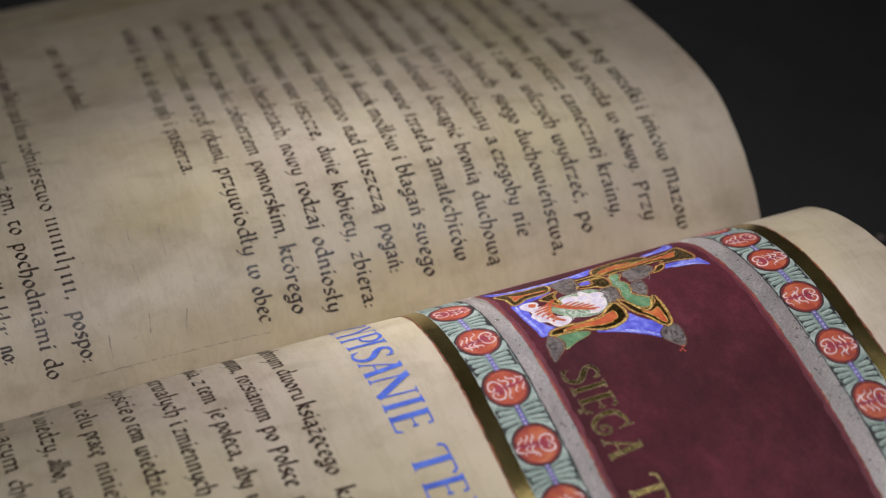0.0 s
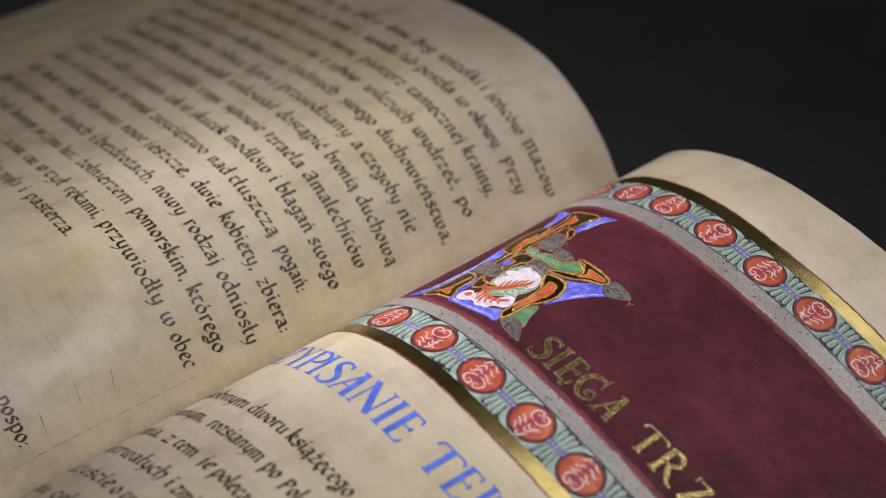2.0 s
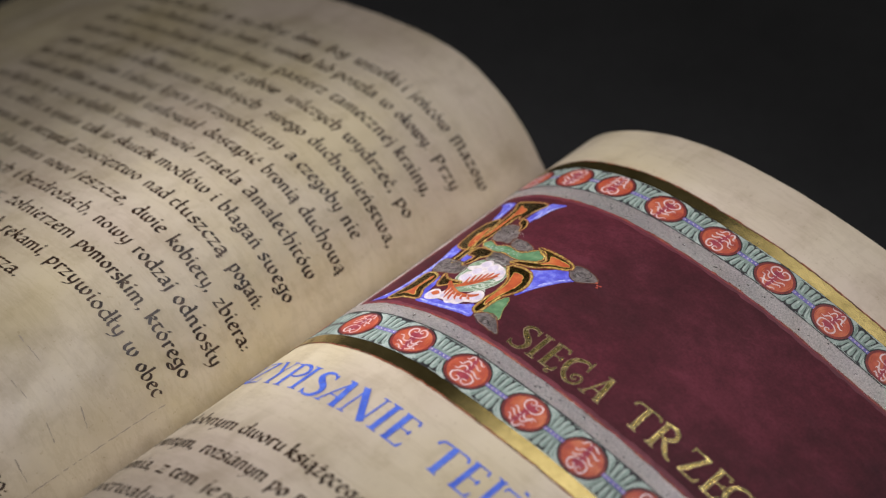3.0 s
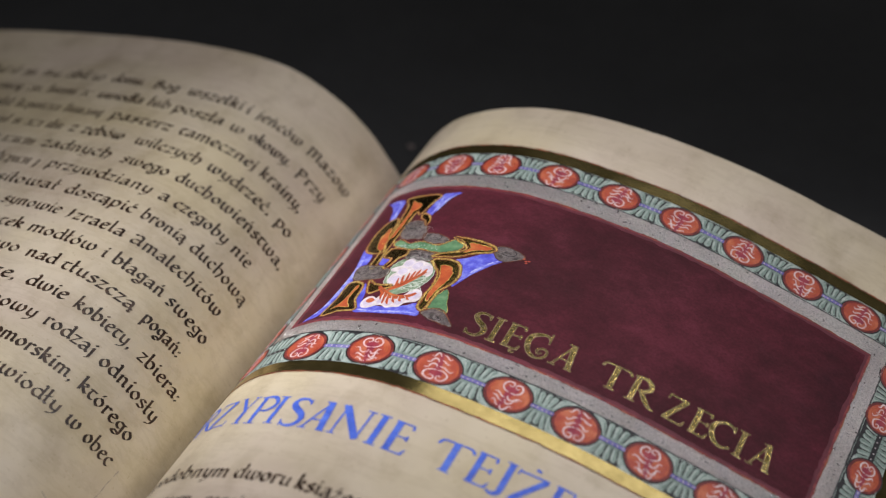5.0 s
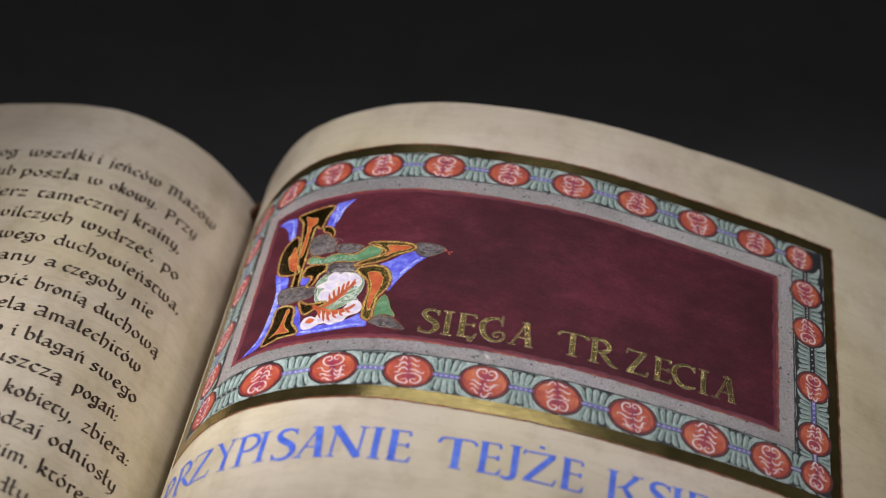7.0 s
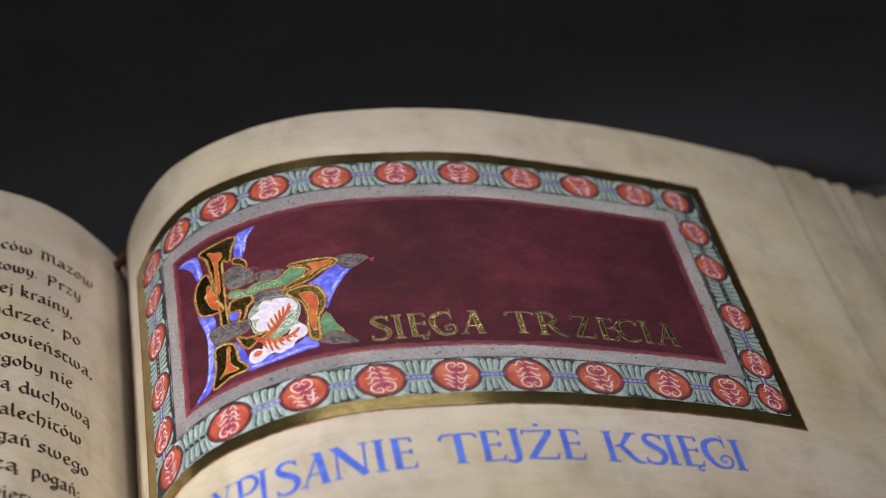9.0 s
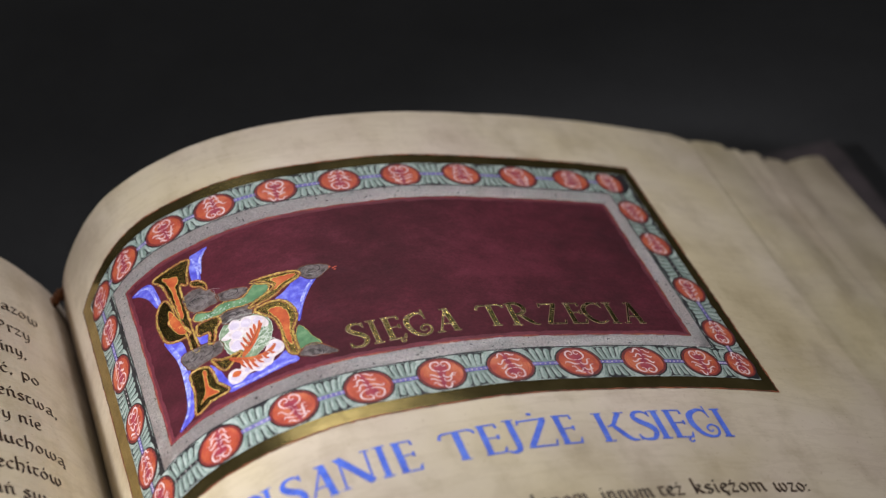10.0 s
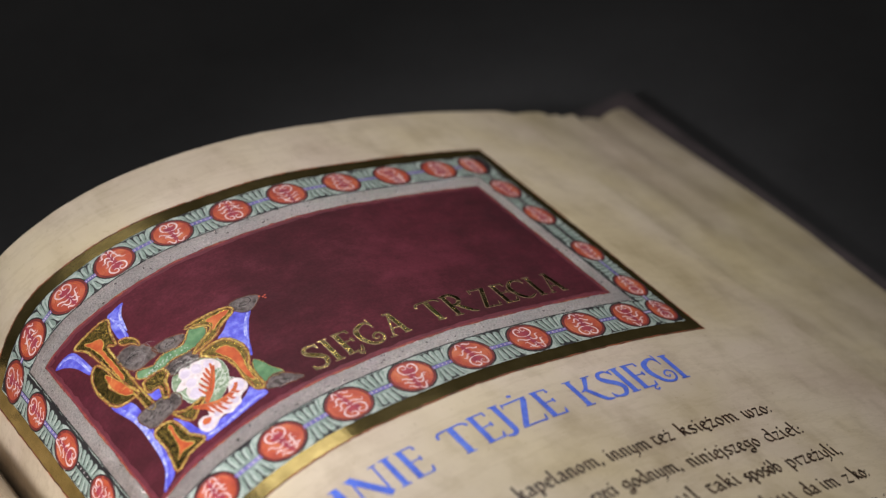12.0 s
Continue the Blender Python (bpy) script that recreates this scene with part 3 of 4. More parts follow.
def roundel(u, y, a, b, turn, rng):
    """A red disc with a pale scroll and wavy side strokes along its stem, which points along turn (degrees)."""
    disc, dark = filled(ellipse(u, y, a, b)), filled(ellipse(u, y, a + 0.4, b + 0.4))
    c, s = math.cos(radians(turn)), math.sin(radians(turn))

    def at(p, q):
        return (u + (p * c - q * s) * a, y + (p * s + q * c) * b)

    pale, arcs = [], []
    heart = filled([at(p, q) for p, q in curve([(0, -0.95), (0.12, -0.5), (0.15, 0.0), (0.28, 0.4), (0.0, 0.6), (-0.28, 0.4), (-0.15, 0.0), (-0.12, -0.5)], True, 0.1)])
    wide = rng.uniform(0.95, 1.2)
    for way in (-1, 1):
        scroll = [(0.03, 0.14), (0.22, 0.17), (0.38, 0.32), (0.41, 0.55), (0.28, 0.75), (0.09, 0.75), (0.05, 0.58), (0.15, 0.49), (0.23, 0.56)]
        pale += ribbon(curve([at(way * p * wide * rng.uniform(0.94, 1.06), q * rng.uniform(0.97, 1.03)) for p, q in scroll], fine=0.35), 0.44, taper=True)
        for k in range(3):
            v = -0.80 + 0.32 * k + rng.uniform(-0.07, 0.07)
            w, lift = rng.uniform(0.8, 1.2) * (0.85, 1.0, 1.1)[k], rng.uniform(0.7, 1.3)
            hook = rng.choice(([(0.04, v + 0.10), (0.09, v - 0.05), (0.22 * w, v - 0.09), (0.32 * w, v + 0.03 * lift), (0.37 * w, v + 0.20 * lift), (0.52 * w, v + 0.20 * lift)],
                               [(0.05, v), (0.20 * w, v + 0.02), (0.30 * w, v + 0.14 * lift), (0.44 * w, v + 0.22 * lift), (0.50 * w, v + 0.12 * lift)]))
            pale += ribbon(curve([at(way * p, q) for p, q in hook], fine=0.35), rng.uniform(0.34, 0.5), taper=True)
        for k in range(3):
            r, t0 = 0.62 + 0.1 * k, rng.uniform(-0.9, 0.2)
            arc = [(r * math.cos(t), 0.98 * r * math.sin(t) + 0.05) for t in np.linspace(t0, t0 + rng.uniform(0.7, 1.3), 7)]
            arcs += ribbon([at(way * p, q) for p, q in arc], 0.22, taper=True)
    rim = ribbon([(u + (p - u) * 0.94 + rng.uniform(-0.05, 0.05), y + (q - y) * 0.94) for p, q in ellipse(u, y, a, b)], 0.62, True)
    layers = [(BLACK, dark, 0.03), (RED, disc, 0.05), (DEEP_RED, rim[::2], 0.054), (DEEP_RED, rim[1::2], 0.056), (CRIMSON, heart, 0.06)] + [(ORANGE, arcs[k::2], 0.07 + 0.005 * k) for k in range(2)]
    return painted("roundel", "right", layers + [(PINK_WHITE, pale[k::4], 0.085 + 0.005 * k) for k in range(4)], banner)


def link(u, y, half, turn, reach, rng):
    """The green fingers and the violet bar between two roundels; half: half the gap, turn: along the border."""
    c, s = math.cos(radians(turn)), math.sin(radians(turn))

    def at(p, q):
        return (u + p * c - q * s, y + p * s + q * c)

    green, side_leaf, light, dark = [], [], [], []
    for way in (-1, 1):
        count = max(2, round((2 * half + 2.6) / 1.75))
        room = (half + 1.3) / count
        for k in range(count):
            f = (k + 0.5) / count * 2 - 1
            foot, tip = f * (half + 0.2), f * (half + 1.3) + rng.uniform(-0.15, 0.15)
            long, w = reach * rng.uniform(0.86, 0.99), room * rng.uniform(0.78, 0.92)
            finger = [at(foot - w * 0.75, way * 0.5), at((foot + tip) / 2 - w * 0.95, way * long * 0.5), at(tip - w, way * long * 0.82), at(tip - w * 0.5, way * long * 0.98), at(tip + w * 0.5, way * long * 0.98),
                      at(tip + w, way * long * 0.82), at((foot + tip) / 2 + w * 0.95, way * long * 0.5), at(foot + w * 0.75, way * 0.5)]
            green.append(filled(curve(finger, True, 0.4), 0.7))
            light += ribbon(curve([at(foot - w * 0.3, way * 1.2), at((foot + tip) / 2 - w * 0.45, way * long * 0.55), at(tip - w * 0.5, way * long * 0.86), at(tip + w * 0.3, way * long * 0.92)], fine=0.5), w * rng.uniform(0.5, 0.85), taper=True)
            if k:
                gap = (foot + tip) / 2 - room
                dark += ribbon(curve([at(foot - room, way * rng.uniform(0.9, 1.8)), at(gap, way * long * 0.55), at(tip - room, way * long * 0.95)], fine=0.6), rng.uniform(0.16, 0.34), taper=True)
        for end in (-1, 1):
            leaf_at = [(half + 0.1, 0.5), (half + 0.5, reach * 0.42), (half + 1.7, reach * 0.74), (half + 3.6, reach * 0.97), (half + 1.5, reach * 0.99), (half + 0.2, reach * 0.85), (half - 0.7, reach * 0.45)]
            side_leaf.append(filled(curve([at(end * p, way * q) for p, q in leaf_at], True, 0.4), 0.7))
            light += ribbon(curve([at(end * (half + 0.1), way * reach * 0.4), at(end * (half + 1.0), way * reach * 0.78), at(end * (half + 2.8), way * reach * 0.95)], fine=0.5), 0.4, taper=True)
    bar = filled([at(-half * 1.1, -0.55), at(half * 1.1, -0.55), at(half * 1.1, 0.55), at(-half * 1.1, 0.55)])
    lines = ribbon([at(-half * 1.05, 0.58), at(half * 1.05, 0.58)], 0.2) + ribbon([at(-half * 1.05, -0.58), at(half * 1.05, -0.58)], 0.2)
    dots = []
    for k in range(5):
        dots += filled(ellipse(*at(half * (-0.8 + 0.4 * k), rng.uniform(-0.08, 0.08)), 0.2, 0.2, 0, 8), 0.3)
    ground = BLACK if rng.random() < 0.2 else VIOLET
    layers = [(LIGHT_GREEN, g, 0.006 + 0.002 * k) for k, g in enumerate(side_leaf)] + [(GREEN, g, 0.016 + 0.002 * (k % 5)) for k, g in enumerate(green)]
    return painted("leaf_spray", "right", layers + [(LIGHT_GREEN, light, 0.027), (BLACK, dark, 0.031), (ground, bar, 0.035), (BLACK, lines, 0.04), (WHITE, dots, 0.04)], banner)


brush = random.Random(5)
TOP = [-7.5, 3.2, 16.3, 30.0, 46.1, 62.8, 79.3, 96.4, 112.9, 129.0, 141.2]
FOOT = [-5.6, 12.8, 31.0, 48.3, 65.5, 82.2, 99.7, 116.9, 132.9, 144.3]
for row, places, y, reach in (("top", TOP, -0.3, 4.9), ("foot", FOOT, -75.7, 5.5)):
    sizes = []
    for k, u in enumerate(places):
        gap = min(abs(u - v) for v in places if v != u)
        a, b = (min(5.3, gap * 0.44), 4.6) if row == "top" else (min(5.6, gap * 0.44), 5.0)
        if k == 0:
            a, b = (4.7, 4.3) if row == "top" else (4.6, 5.2)
        elif k == len(places) - 1:
            a, b = 3.9, 4.5
        sizes.append(a)
        roundel(u, y + brush.uniform(-0.2, 0.2), a, b, (180 if k % 2 else 0) + brush.uniform(-9, 9), brush)
    for k in range(len(places) - 1):
        half = (places[k + 1] - places[k] - sizes[k] - sizes[k + 1]) / 2
        link(places[k] + sizes[k] + half, y, max(half, 0.5), 0, reach, brush)
for column, across, a in (("inner", [-7.9] * 4, 4.1), ("outer", [142.7, 143.0, 144.0, 144.0], 4.2)):
    stops = [-0.3, *([-14.6, -30.8, -48.4, -63.4] if column == "inner" else [-13.3, -27.7, -46.8, -64.0]), -75.7]
    for k, y in enumerate(stops[1:-1]):
        roundel(across[k], y, a, 4.9, (180 if k % 2 else 0) + brush.uniform(-9, 9), brush)
    for k, (y0, y1) in enumerate(zip(stops[:-1], stops[1:])):
        half = (y0 - y1 - 9.6) / 2
        link(across[min(k, 3)], (y0 + y1) / 2, max(half, 0.5), 90, 4.2, brush)

# ---- the painted initial: plain shapes in blue, gold, green, grey and white ----
initial = painted("initial", "right", [(BLUE, filled(curve(read(t), True, 0.6)), 0.05) for t in (
    "2.8,-15.2 5.8,-14.6 8.5,-15.4 9.4,-18.4 9.8,-24.7 8.3,-24.4 6.9,-20 4.8,-16.9",
    "25,-13.3 22.1,-13.6 19.7,-14.7 18.8,-22.4 20.9,-23.4 21.6,-18.2 23.7,-15",
    "7.4,-36.5 11.6,-39.5 12,-45.8 11.3,-52 10.8,-58 9.3,-63.1 6,-64.9 4.6,-64.9 7.9,-60.5 9.2,-52.5 9.2,-45",
    "46.9,-36.1 43.3,-34.4 38.4,-38.4 35.8,-40.2 38.5,-42.5 39.2,-49.6 41.8,-44.2 44.8,-39.2",
    "16.4,-51.6 18.4,-55.1 19.5,-58.8 22.5,-60 26.9,-60.4 31.5,-59.1 34.2,-57.6 36.2,-61.6 33,-62.2 26.4,-62.9 22.1,-62.9 18.8,-62.6 17.3,-58.4",
    "15.7,-40.7 18.6,-40.8 17.9,-44.1 16,-43.8")] + [(PALE_BLUE, [q for p in (("3.6,-15.3 6.2,-15.3 8.2,-17.2 9,-23.8"), ("8.6,-38 10.4,-46 9.9,-55 7.6,-62.4"), ("19.2,-61.8 25,-62.3 31,-61.6 35.4,-61.2"), ("46.2,-36.4 42.6,-41.2 39.8,-47.6"), ("20.4,-15 21,-19.4 20.4,-22.8"), ("24.4,-13.8 22.4,-16.6 21.4,-21.6"), ("5.2,-64.6 8.6,-60 9.6,-52 9.6,-45 8.4,-38.4")) for q in ribbon(curve(read(p), fine=0.6), 0.8, taper=True)], 0.062)], book, "painted initial letter in blue, gold, orange, green and white")


def shape(name, text, material, up, label="", rim=0.0, rim_material=None):
    """A painted shape with a brushed rim; ochre rims are broken by black specks."""
    rng = random.Random(len(text) + int(up * 1000))
    line = curve(read(text), True, 0.5)
    line = [(p + rng.uniform(-0.07, 0.07), q + rng.uniform(-0.07, 0.07)) for p, q in line]
    layers = [(material, filled(line), up)]
    if rim:
        brushed = [(p + rng.uniform(-0.12, 0.12), q + rng.uniform(-0.12, 0.12)) for p, q in line]
        strokes = [piece for k in range(0, len(line), 5) for piece in ribbon((brushed + brushed[:1])[k:k + 6], rim * rng.uniform(0.25, 0.7))]
        layers += [(rim_material or OCHRE, strokes[k::3], up + 0.010 + 0.002 * k) for k in range(3)]
    if rim > 0.4 and rim_material is None:
        specks = []
        for p, q in line:
            if rng.random() < 0.9:
                specks.append(filled(ellipse(p + rng.uniform(-0.45, 0.45) * rim, q + rng.uniform(-0.45, 0.45) * rim, rng.uniform(0.08, 0.2), rng.uniform(0.08, 0.16), rng.random() * 3, 7), 0.4))
        layers += [(BLACK, [w for s in specks[k::2] for w in s], up + 0.018 + 0.002 * k) for k in range(2)]
        layers.append((EMBER, ribbon([(p + rng.uniform(-0.1, 0.1), q + rng.uniform(-0.1, 0.1)) for p, q in line], rim * 0.8 + 0.12, True), up + 0.0045))
    if rim > 0.4 and rim_material is None:
        flakes("gold_grain", strokes, 3 * len(line), GRAIN, initial, "glittering grains on the gold rim", up + 0.02, 0.18, 0.36, len(text))
    return painted(name, "right", layers, initial, label)


def blossom(text, lobes, up):
    """A white flower: a scalloped outline with lilac lobes, each edged in white; lobes: centre and radius."""
    edge = curve(read(text), True, 0.35)
    layers, rims, shade = [(WHITE, filled(edge, 0.5), up)], [], []
    for k, (p, q, r) in enumerate(read(lobes)):
        rim = [(p + r * (1 + 0.07 * math.sin(5 * t + k)) * math.cos(t), q + r * (1 + 0.06 * math.cos(4 * t)) * math.sin(t)) for t in np.linspace(0, 2 * math.pi, 22, endpoint=False)]
        layers.append((LILAC_WHITE, filled(rim, 0.5), up + 0.008 + 0.003 * k))
        layers.append((WHITE, ribbon(rim, 0.34, True), up + 0.0095 + 0.003 * k))
        shade += ribbon([(p + 0.55 * r * math.cos(t), q + 0.55 * r * math.sin(t)) for t in np.linspace(2 + k, 4.4 + k, 7)], 0.2, taper=True)
    high = up + 0.012 + 0.003 * len(read(lobes))
    return painted("white_flower", "right", layers + [(PALE_LILAC, shade[k::2], high + 0.002 * k) for k in range(2)], initial, "white scalloped flower with lilac lobes")


def silver_swirl(text, up):
    """A tarnished silver shape with paler curled brush lines."""
    line = curve(read(text), True, 0.5)
    p = np.array(line)
    mid, size, rng = p.mean(0), np.ptp(p, axis=0), random.Random(len(line))
    line = [(p + rng.uniform(-0.15, 0.15), q + rng.uniform(-0.15, 0.15)) for p, q in line]
    for k in range(11):
        c, r, t0 = mid + size * np.array((rng.uniform(-0.22, 0.22), rng.uniform(-0.16, 0.16))), rng.uniform(0.10, 0.3) * size.min() + 0.2, rng.uniform(0, 6)
        curl = ribbon([c + r * (1 - 0.08 * t) * np.array((1.5 * math.cos(t0 + t), math.sin(t0 + t))) for t in np.linspace(0, rng.uniform(2.2, 4.2), 12)], rng.uniform(0.10, 0.22), taper=True)
        painted("brush_curl", "right", [(BLACK if k % 3 == 2 else SWIRL, curl, up + 0.02 + 0.002 * k)], initial)
    return painted("silver_shape", "right", [(GREY, filled(line), up), (SIENNA, ribbon(line, 0.26, True), up + 0.012)], initial, "tarnished silver shape with curled lines")


def fronds(text, tips, up):
    """A red stalk that swells and bends, with curved pointed leaflets to the given tips and pale lines between them."""
    rng = random.Random(len(text))
    line = curve(read(text), fine=0.35)
    wide = [0.7, 1.5, 1.8, 1.6, 1.2, 0.7]
    pieces, pale = [], []
    p, d = np.array(line), np.gradient(np.array(line), axis=0)
    n = np.stack([-d[:, 1], d[:, 0]], 1) / np.linalg.norm(d, axis=1, keepdims=True)
    w = np.interp(np.linspace(0, 1, len(p)), np.linspace(0, 1, len(wide)), wide)[:, None] / 2
    pieces += [[p[i] - n[i] * w[i], p[i + 1] - n[i + 1] * w[i + 1], p[i + 1] + n[i + 1] * w[i + 1], p[i] + n[i] * w[i]] for i in range(len(p) - 1)]
    ends = read(tips)
    for k, tip in enumerate(ends):
        foot = p[int((0.2 + 0.7 * k / len(ends)) * (len(p) - 1))]
        mid = (foot + np.array(tip)) / 2 + np.array((rng.uniform(-0.15, 0.15), -0.25))
        pieces += ribbon(curve([foot, mid, tip], fine=0.3), rng.uniform(0.55, 0.8), taper=True)
        if k:
            pale += ribbon(curve([foot + (-0.35, 0.25), mid + (-0.4, 0.1), (np.array(tip) + ends[k - 1]) / 2], fine=0.3), 0.2, taper=True)
    rib = ribbon(line, 0.22, taper=True)
    layers = [(ORANGE, pieces[k::4], up + 0.003 * k) for k in range(4)] + [(EMBER, rib, up + 0.014), (WHITE, pale, up + 0.016)]
    return painted("red_frond", "right", layers, initial, "red feathered frond")


shape("stem", "9.4,-15.3 12.3,-14.5 19.4,-14.5 18.3,-18.7 17.4,-22.9 15.6,-21.8 15.4,-28.7 15.2,-39.3 15.4,-45.1 13.7,-44.7 13.5,-40.5 13.1,-33 12.1,-23.8 11.2,-18.4", DARK_GOLD, 0.07, "dark gold stem with an ochre gold rim", 0.8)
shape("stem", "11.8,-16.4 13.7,-17.4 15.5,-18.3 15.5,-20.3 14.4,-21.2 14.3,-27.9 14.2,-32.1 13.3,-32.2 13.2,-24.6 12.8,-19.5", ORANGE, 0.09, "orange core of the stem", 0.35)
shape("stem", "11.4,-51 16,-52 16.9,-57.7 18.9,-61.8 14.3,-62.3 9.9,-63.6 10.9,-57.5", DARK_GOLD, 0.07, "dark gold foot of the stem with an ochre gold rim", 0.8)
shape("stem", "14.2,-52.5 15.1,-52.7 14.7,-57.7 16.5,-60.8 13.4,-60.6 11.5,-61.4 13.5,-58.5", ORANGE, 0.09, "orange core of the stem", 0.35)
shape("loop", "11,-23.9 8.2,-25.7 7.1,-30.6 8,-36.5 11,-38.7 14.3,-38.8 13.3,-35.3 11.1,-34.4 10.1,-31.2 12.1,-29.4", DARK_GOLD, 0.075, "dark gold loop with an ochre gold rim", 0.9)
shape("loop", "11.2,-28.1 10.3,-32.2 11.6,-36.8 13.7,-37.2", ORANGE, 0.095, "orange inside of the loop", 0.35)
shape("knob", "18.2,-22.6 20.2,-23.3 21.6,-25.4 21.4,-27.8 20.4,-25.8 18.5,-24.5", DARK_GOLD, 0.088, "dark gold knob with an ochre gold rim", 0.6)
silver_swirl("15,-27 17.1,-25.5 19.8,-26 22.4,-28.6 23.5,-33 21.1,-33.6 17.9,-33.5 16,-31.9", 0.08)
silver_swirl("23.2,-31.1 26.9,-31.1 30.7,-32.7 30.4,-34.4 26.3,-35 23.6,-33.4", 0.08)
shape("green_wing", "16.4,-36.1 17.2,-33.6 20.5,-35.2 23.7,-34.4 28.9,-35.4 32.5,-32.4 35,-33.1 35.4,-36 31,-38.4 24.9,-37.6 21.8,-37.9", DARK_GREEN, 0.085, "green band with an ochre gold rim", 0.42)
stipple = random.Random(31)
flecks = [q for k in range(46) for q in filled(ellipse(17.5 + 12 * stipple.random(), -36.2 - 0.5 * stipple.random() + 0.7 * stipple.uniform(-1, 1), stipple.uniform(0.12, 0.3), stipple.uniform(0.1, 0.22), stipple.random(), 6), 0.3)]
painted("green_flecks", "right", [(LIGHT_GREEN, flecks[k::3], 0.105 + 0.005 * k) for k in range(3)], initial, "pale flecks on the green band")
shape("orange_arm", "31.8,-31.7 38.3,-31.6 43,-32.5 43.2,-34.4 38.9,-36.6 35.7,-38.8 29.6,-40 31,-38.6 35.5,-36.7 36.3,-34.6", DARK_GOLD, 0.088, "dark gold arm with an ochre gold rim", 0.85)
shape("orange_arm", "36.6,-33 40,-32.8 42.6,-33.2 42,-34.1 38.4,-35.7 36.4,-36.9 37.4,-34.8", ORANGE, 0.105, "orange inside of the arm", 0.35)
silver_swirl("43,-32.9 45.2,-31.4 49.3,-31.9 51.2,-33.4 49.3,-35 47,-36.6 44.6,-35.9", 0.085)
painted("red_tip", "right", [(RED, [q for p in ("51.0,-33.5", "51.7,-34.1", "52.4,-33.8", "52.0,-34.7") for q in filled(ellipse(*read(p)[0], 0.34, 0.24, 0.3, 10), 0.3)], 0.1)], initial, "small red dots at the tip")
silver_swirl("22.5,-38 29.3,-38.6 30.2,-41 28.1,-42.8 22.5,-41.5", 0.08)
silver_swirl("10.9,-43.9 20.1,-45.6 20.3,-49.5 15.9,-50.2 11.5,-49.6", 0.08)
shape("black_knot", "16.7,-37.5 21.2,-37.7 22.2,-39.9 20.6,-41.6 19.2,-45.2 17.9,-45.4 18.6,-41.7 16,-40.8", DARK_GOLD, 0.077, "dark gold knot with an ochre gold rim", 0.95)
shape("green_disc", "20.5,-45.4 21.7,-42.6 24.2,-41.0 27.2,-41.1 30,-42.0 32.4,-44.3 33.1,-47.6 32.2,-51.2 30.2,-53.8 26.8,-55.6 23.8,-54.6 21.6,-51.2", PALE_GREEN, 0.075, "pale green disc covered with fine scrolls", 0.3, PALE_LACE)
blossom("20.8,-45.9 22.3,-44.9 23.4,-44.3 23.5,-42.6 24.7,-41.5 25.9,-41.8 26.4,-42.7 27.3,-42 28.8,-42.4 30.4,-43 31.8,-44.3 32.6,-46.4 32,-47.9 30.6,-47.6 27.9,-49.1 26,-50.8 24.8,-52.5 23.6,-52 22.4,-50.5 22.2,-48.3 23.3,-47.0 21.8,-46.9", "24.0,-50.0,1.75 24.6,-46.7,1.45 24.9,-43.5,1.5 27.6,-44.2,1.55 30.3,-44.9,1.4", 0.095)
fronds("24.3,-54.3 25.9,-52.7 27.6,-50.7 29.3,-48.4 30.9,-46.1", "24.9,-49.4 25.8,-48.2 26.9,-47.2 28.1,-46.3 29.2,-45.5 30.7,-45", 0.136)
blossom("29.8,-54.8 30.7,-53.2 32.1,-52.7 33.5,-53.7 34.1,-55.7 33.4,-57.3 32.1,-57.8 31,-58.4 30.1,-60 28.6,-60.3 27.1,-60.8 25.6,-60 24.2,-60.2 22.9,-61 21.5,-61.4 20,-60.8 19.4,-58.8 20.2,-57 21.8,-56.8 22.8,-57.6 23.6,-56.2 26.3,-57.2 28.6,-56.6", "32.0,-55.2,1.75 29.4,-58.3,1.2 26.9,-59.0,1.2 24.4,-58.6,1.0 21.6,-59.0,1.75", 0.092)
fronds("21.3,-52.9 24,-55.2 26.6,-56.4 29.4,-56.3 31.3,-55.3 32.2,-54.2", "24.2,-58 25.4,-59.4 26.9,-59.5 28.5,-58.7 29.9,-58 31.6,-57", 0.136)
lace = [q for t in ("31.9,-48.9 30.6,-50.2 29,-50.8 27.6,-52.2 26.8,-54.2", "31.6,-50.6 30.2,-52 28.6,-52.4", "29.4,-49.4 28,-50.4 26.6,-52.6", "32.3,-47.9 30.9,-48.6 29.6,-48.5", "21.4,-46.8 21.6,-49 22.6,-51.2 23.8,-52.2", "22.4,-43.6 24.6,-42.4 27.4,-42.2") for q in ribbon(curve(read(t), fine=0.4), 0.34, taper=True)]
weave = random.Random(43)
for k in range(70):
    p, q, r, t0 = weave.uniform(25.2, 32.2), weave.uniform(-53.5, -47.5), weave.uniform(0.25, 0.7), weave.uniform(0, 6)
    lace += ribbon([(p + r * math.cos(t), q + 0.8 * r * math.sin(t)) for t in np.linspace(t0, t0 + 3.6, 8)], 0.26, taper=True)
painted("pale_lace", "right", [(PALE_LACE, lace[k::2], 0.1 + 0.005 * k) for k in range(2)], initial, "pale scrolled lines on the green disc")
shape("red_bud", "20.5,-58.6 21.5,-57.4 22.9,-58.3 21.9,-59.4", ORANGE, 0.138)
shape("bowl", "30.4,-41.3 33.9,-40.3 37.5,-41.4 39.3,-45 38.8,-48.8 37.2,-51.9 36.9,-55.5 36.6,-59.6 34.8,-58.9 34.4,-54.3 34.7,-50.4 33.9,-46 32.2,-43.8", DARK_GOLD, 0.08, "dark gold bowl with an ochre gold rim", 0.95)
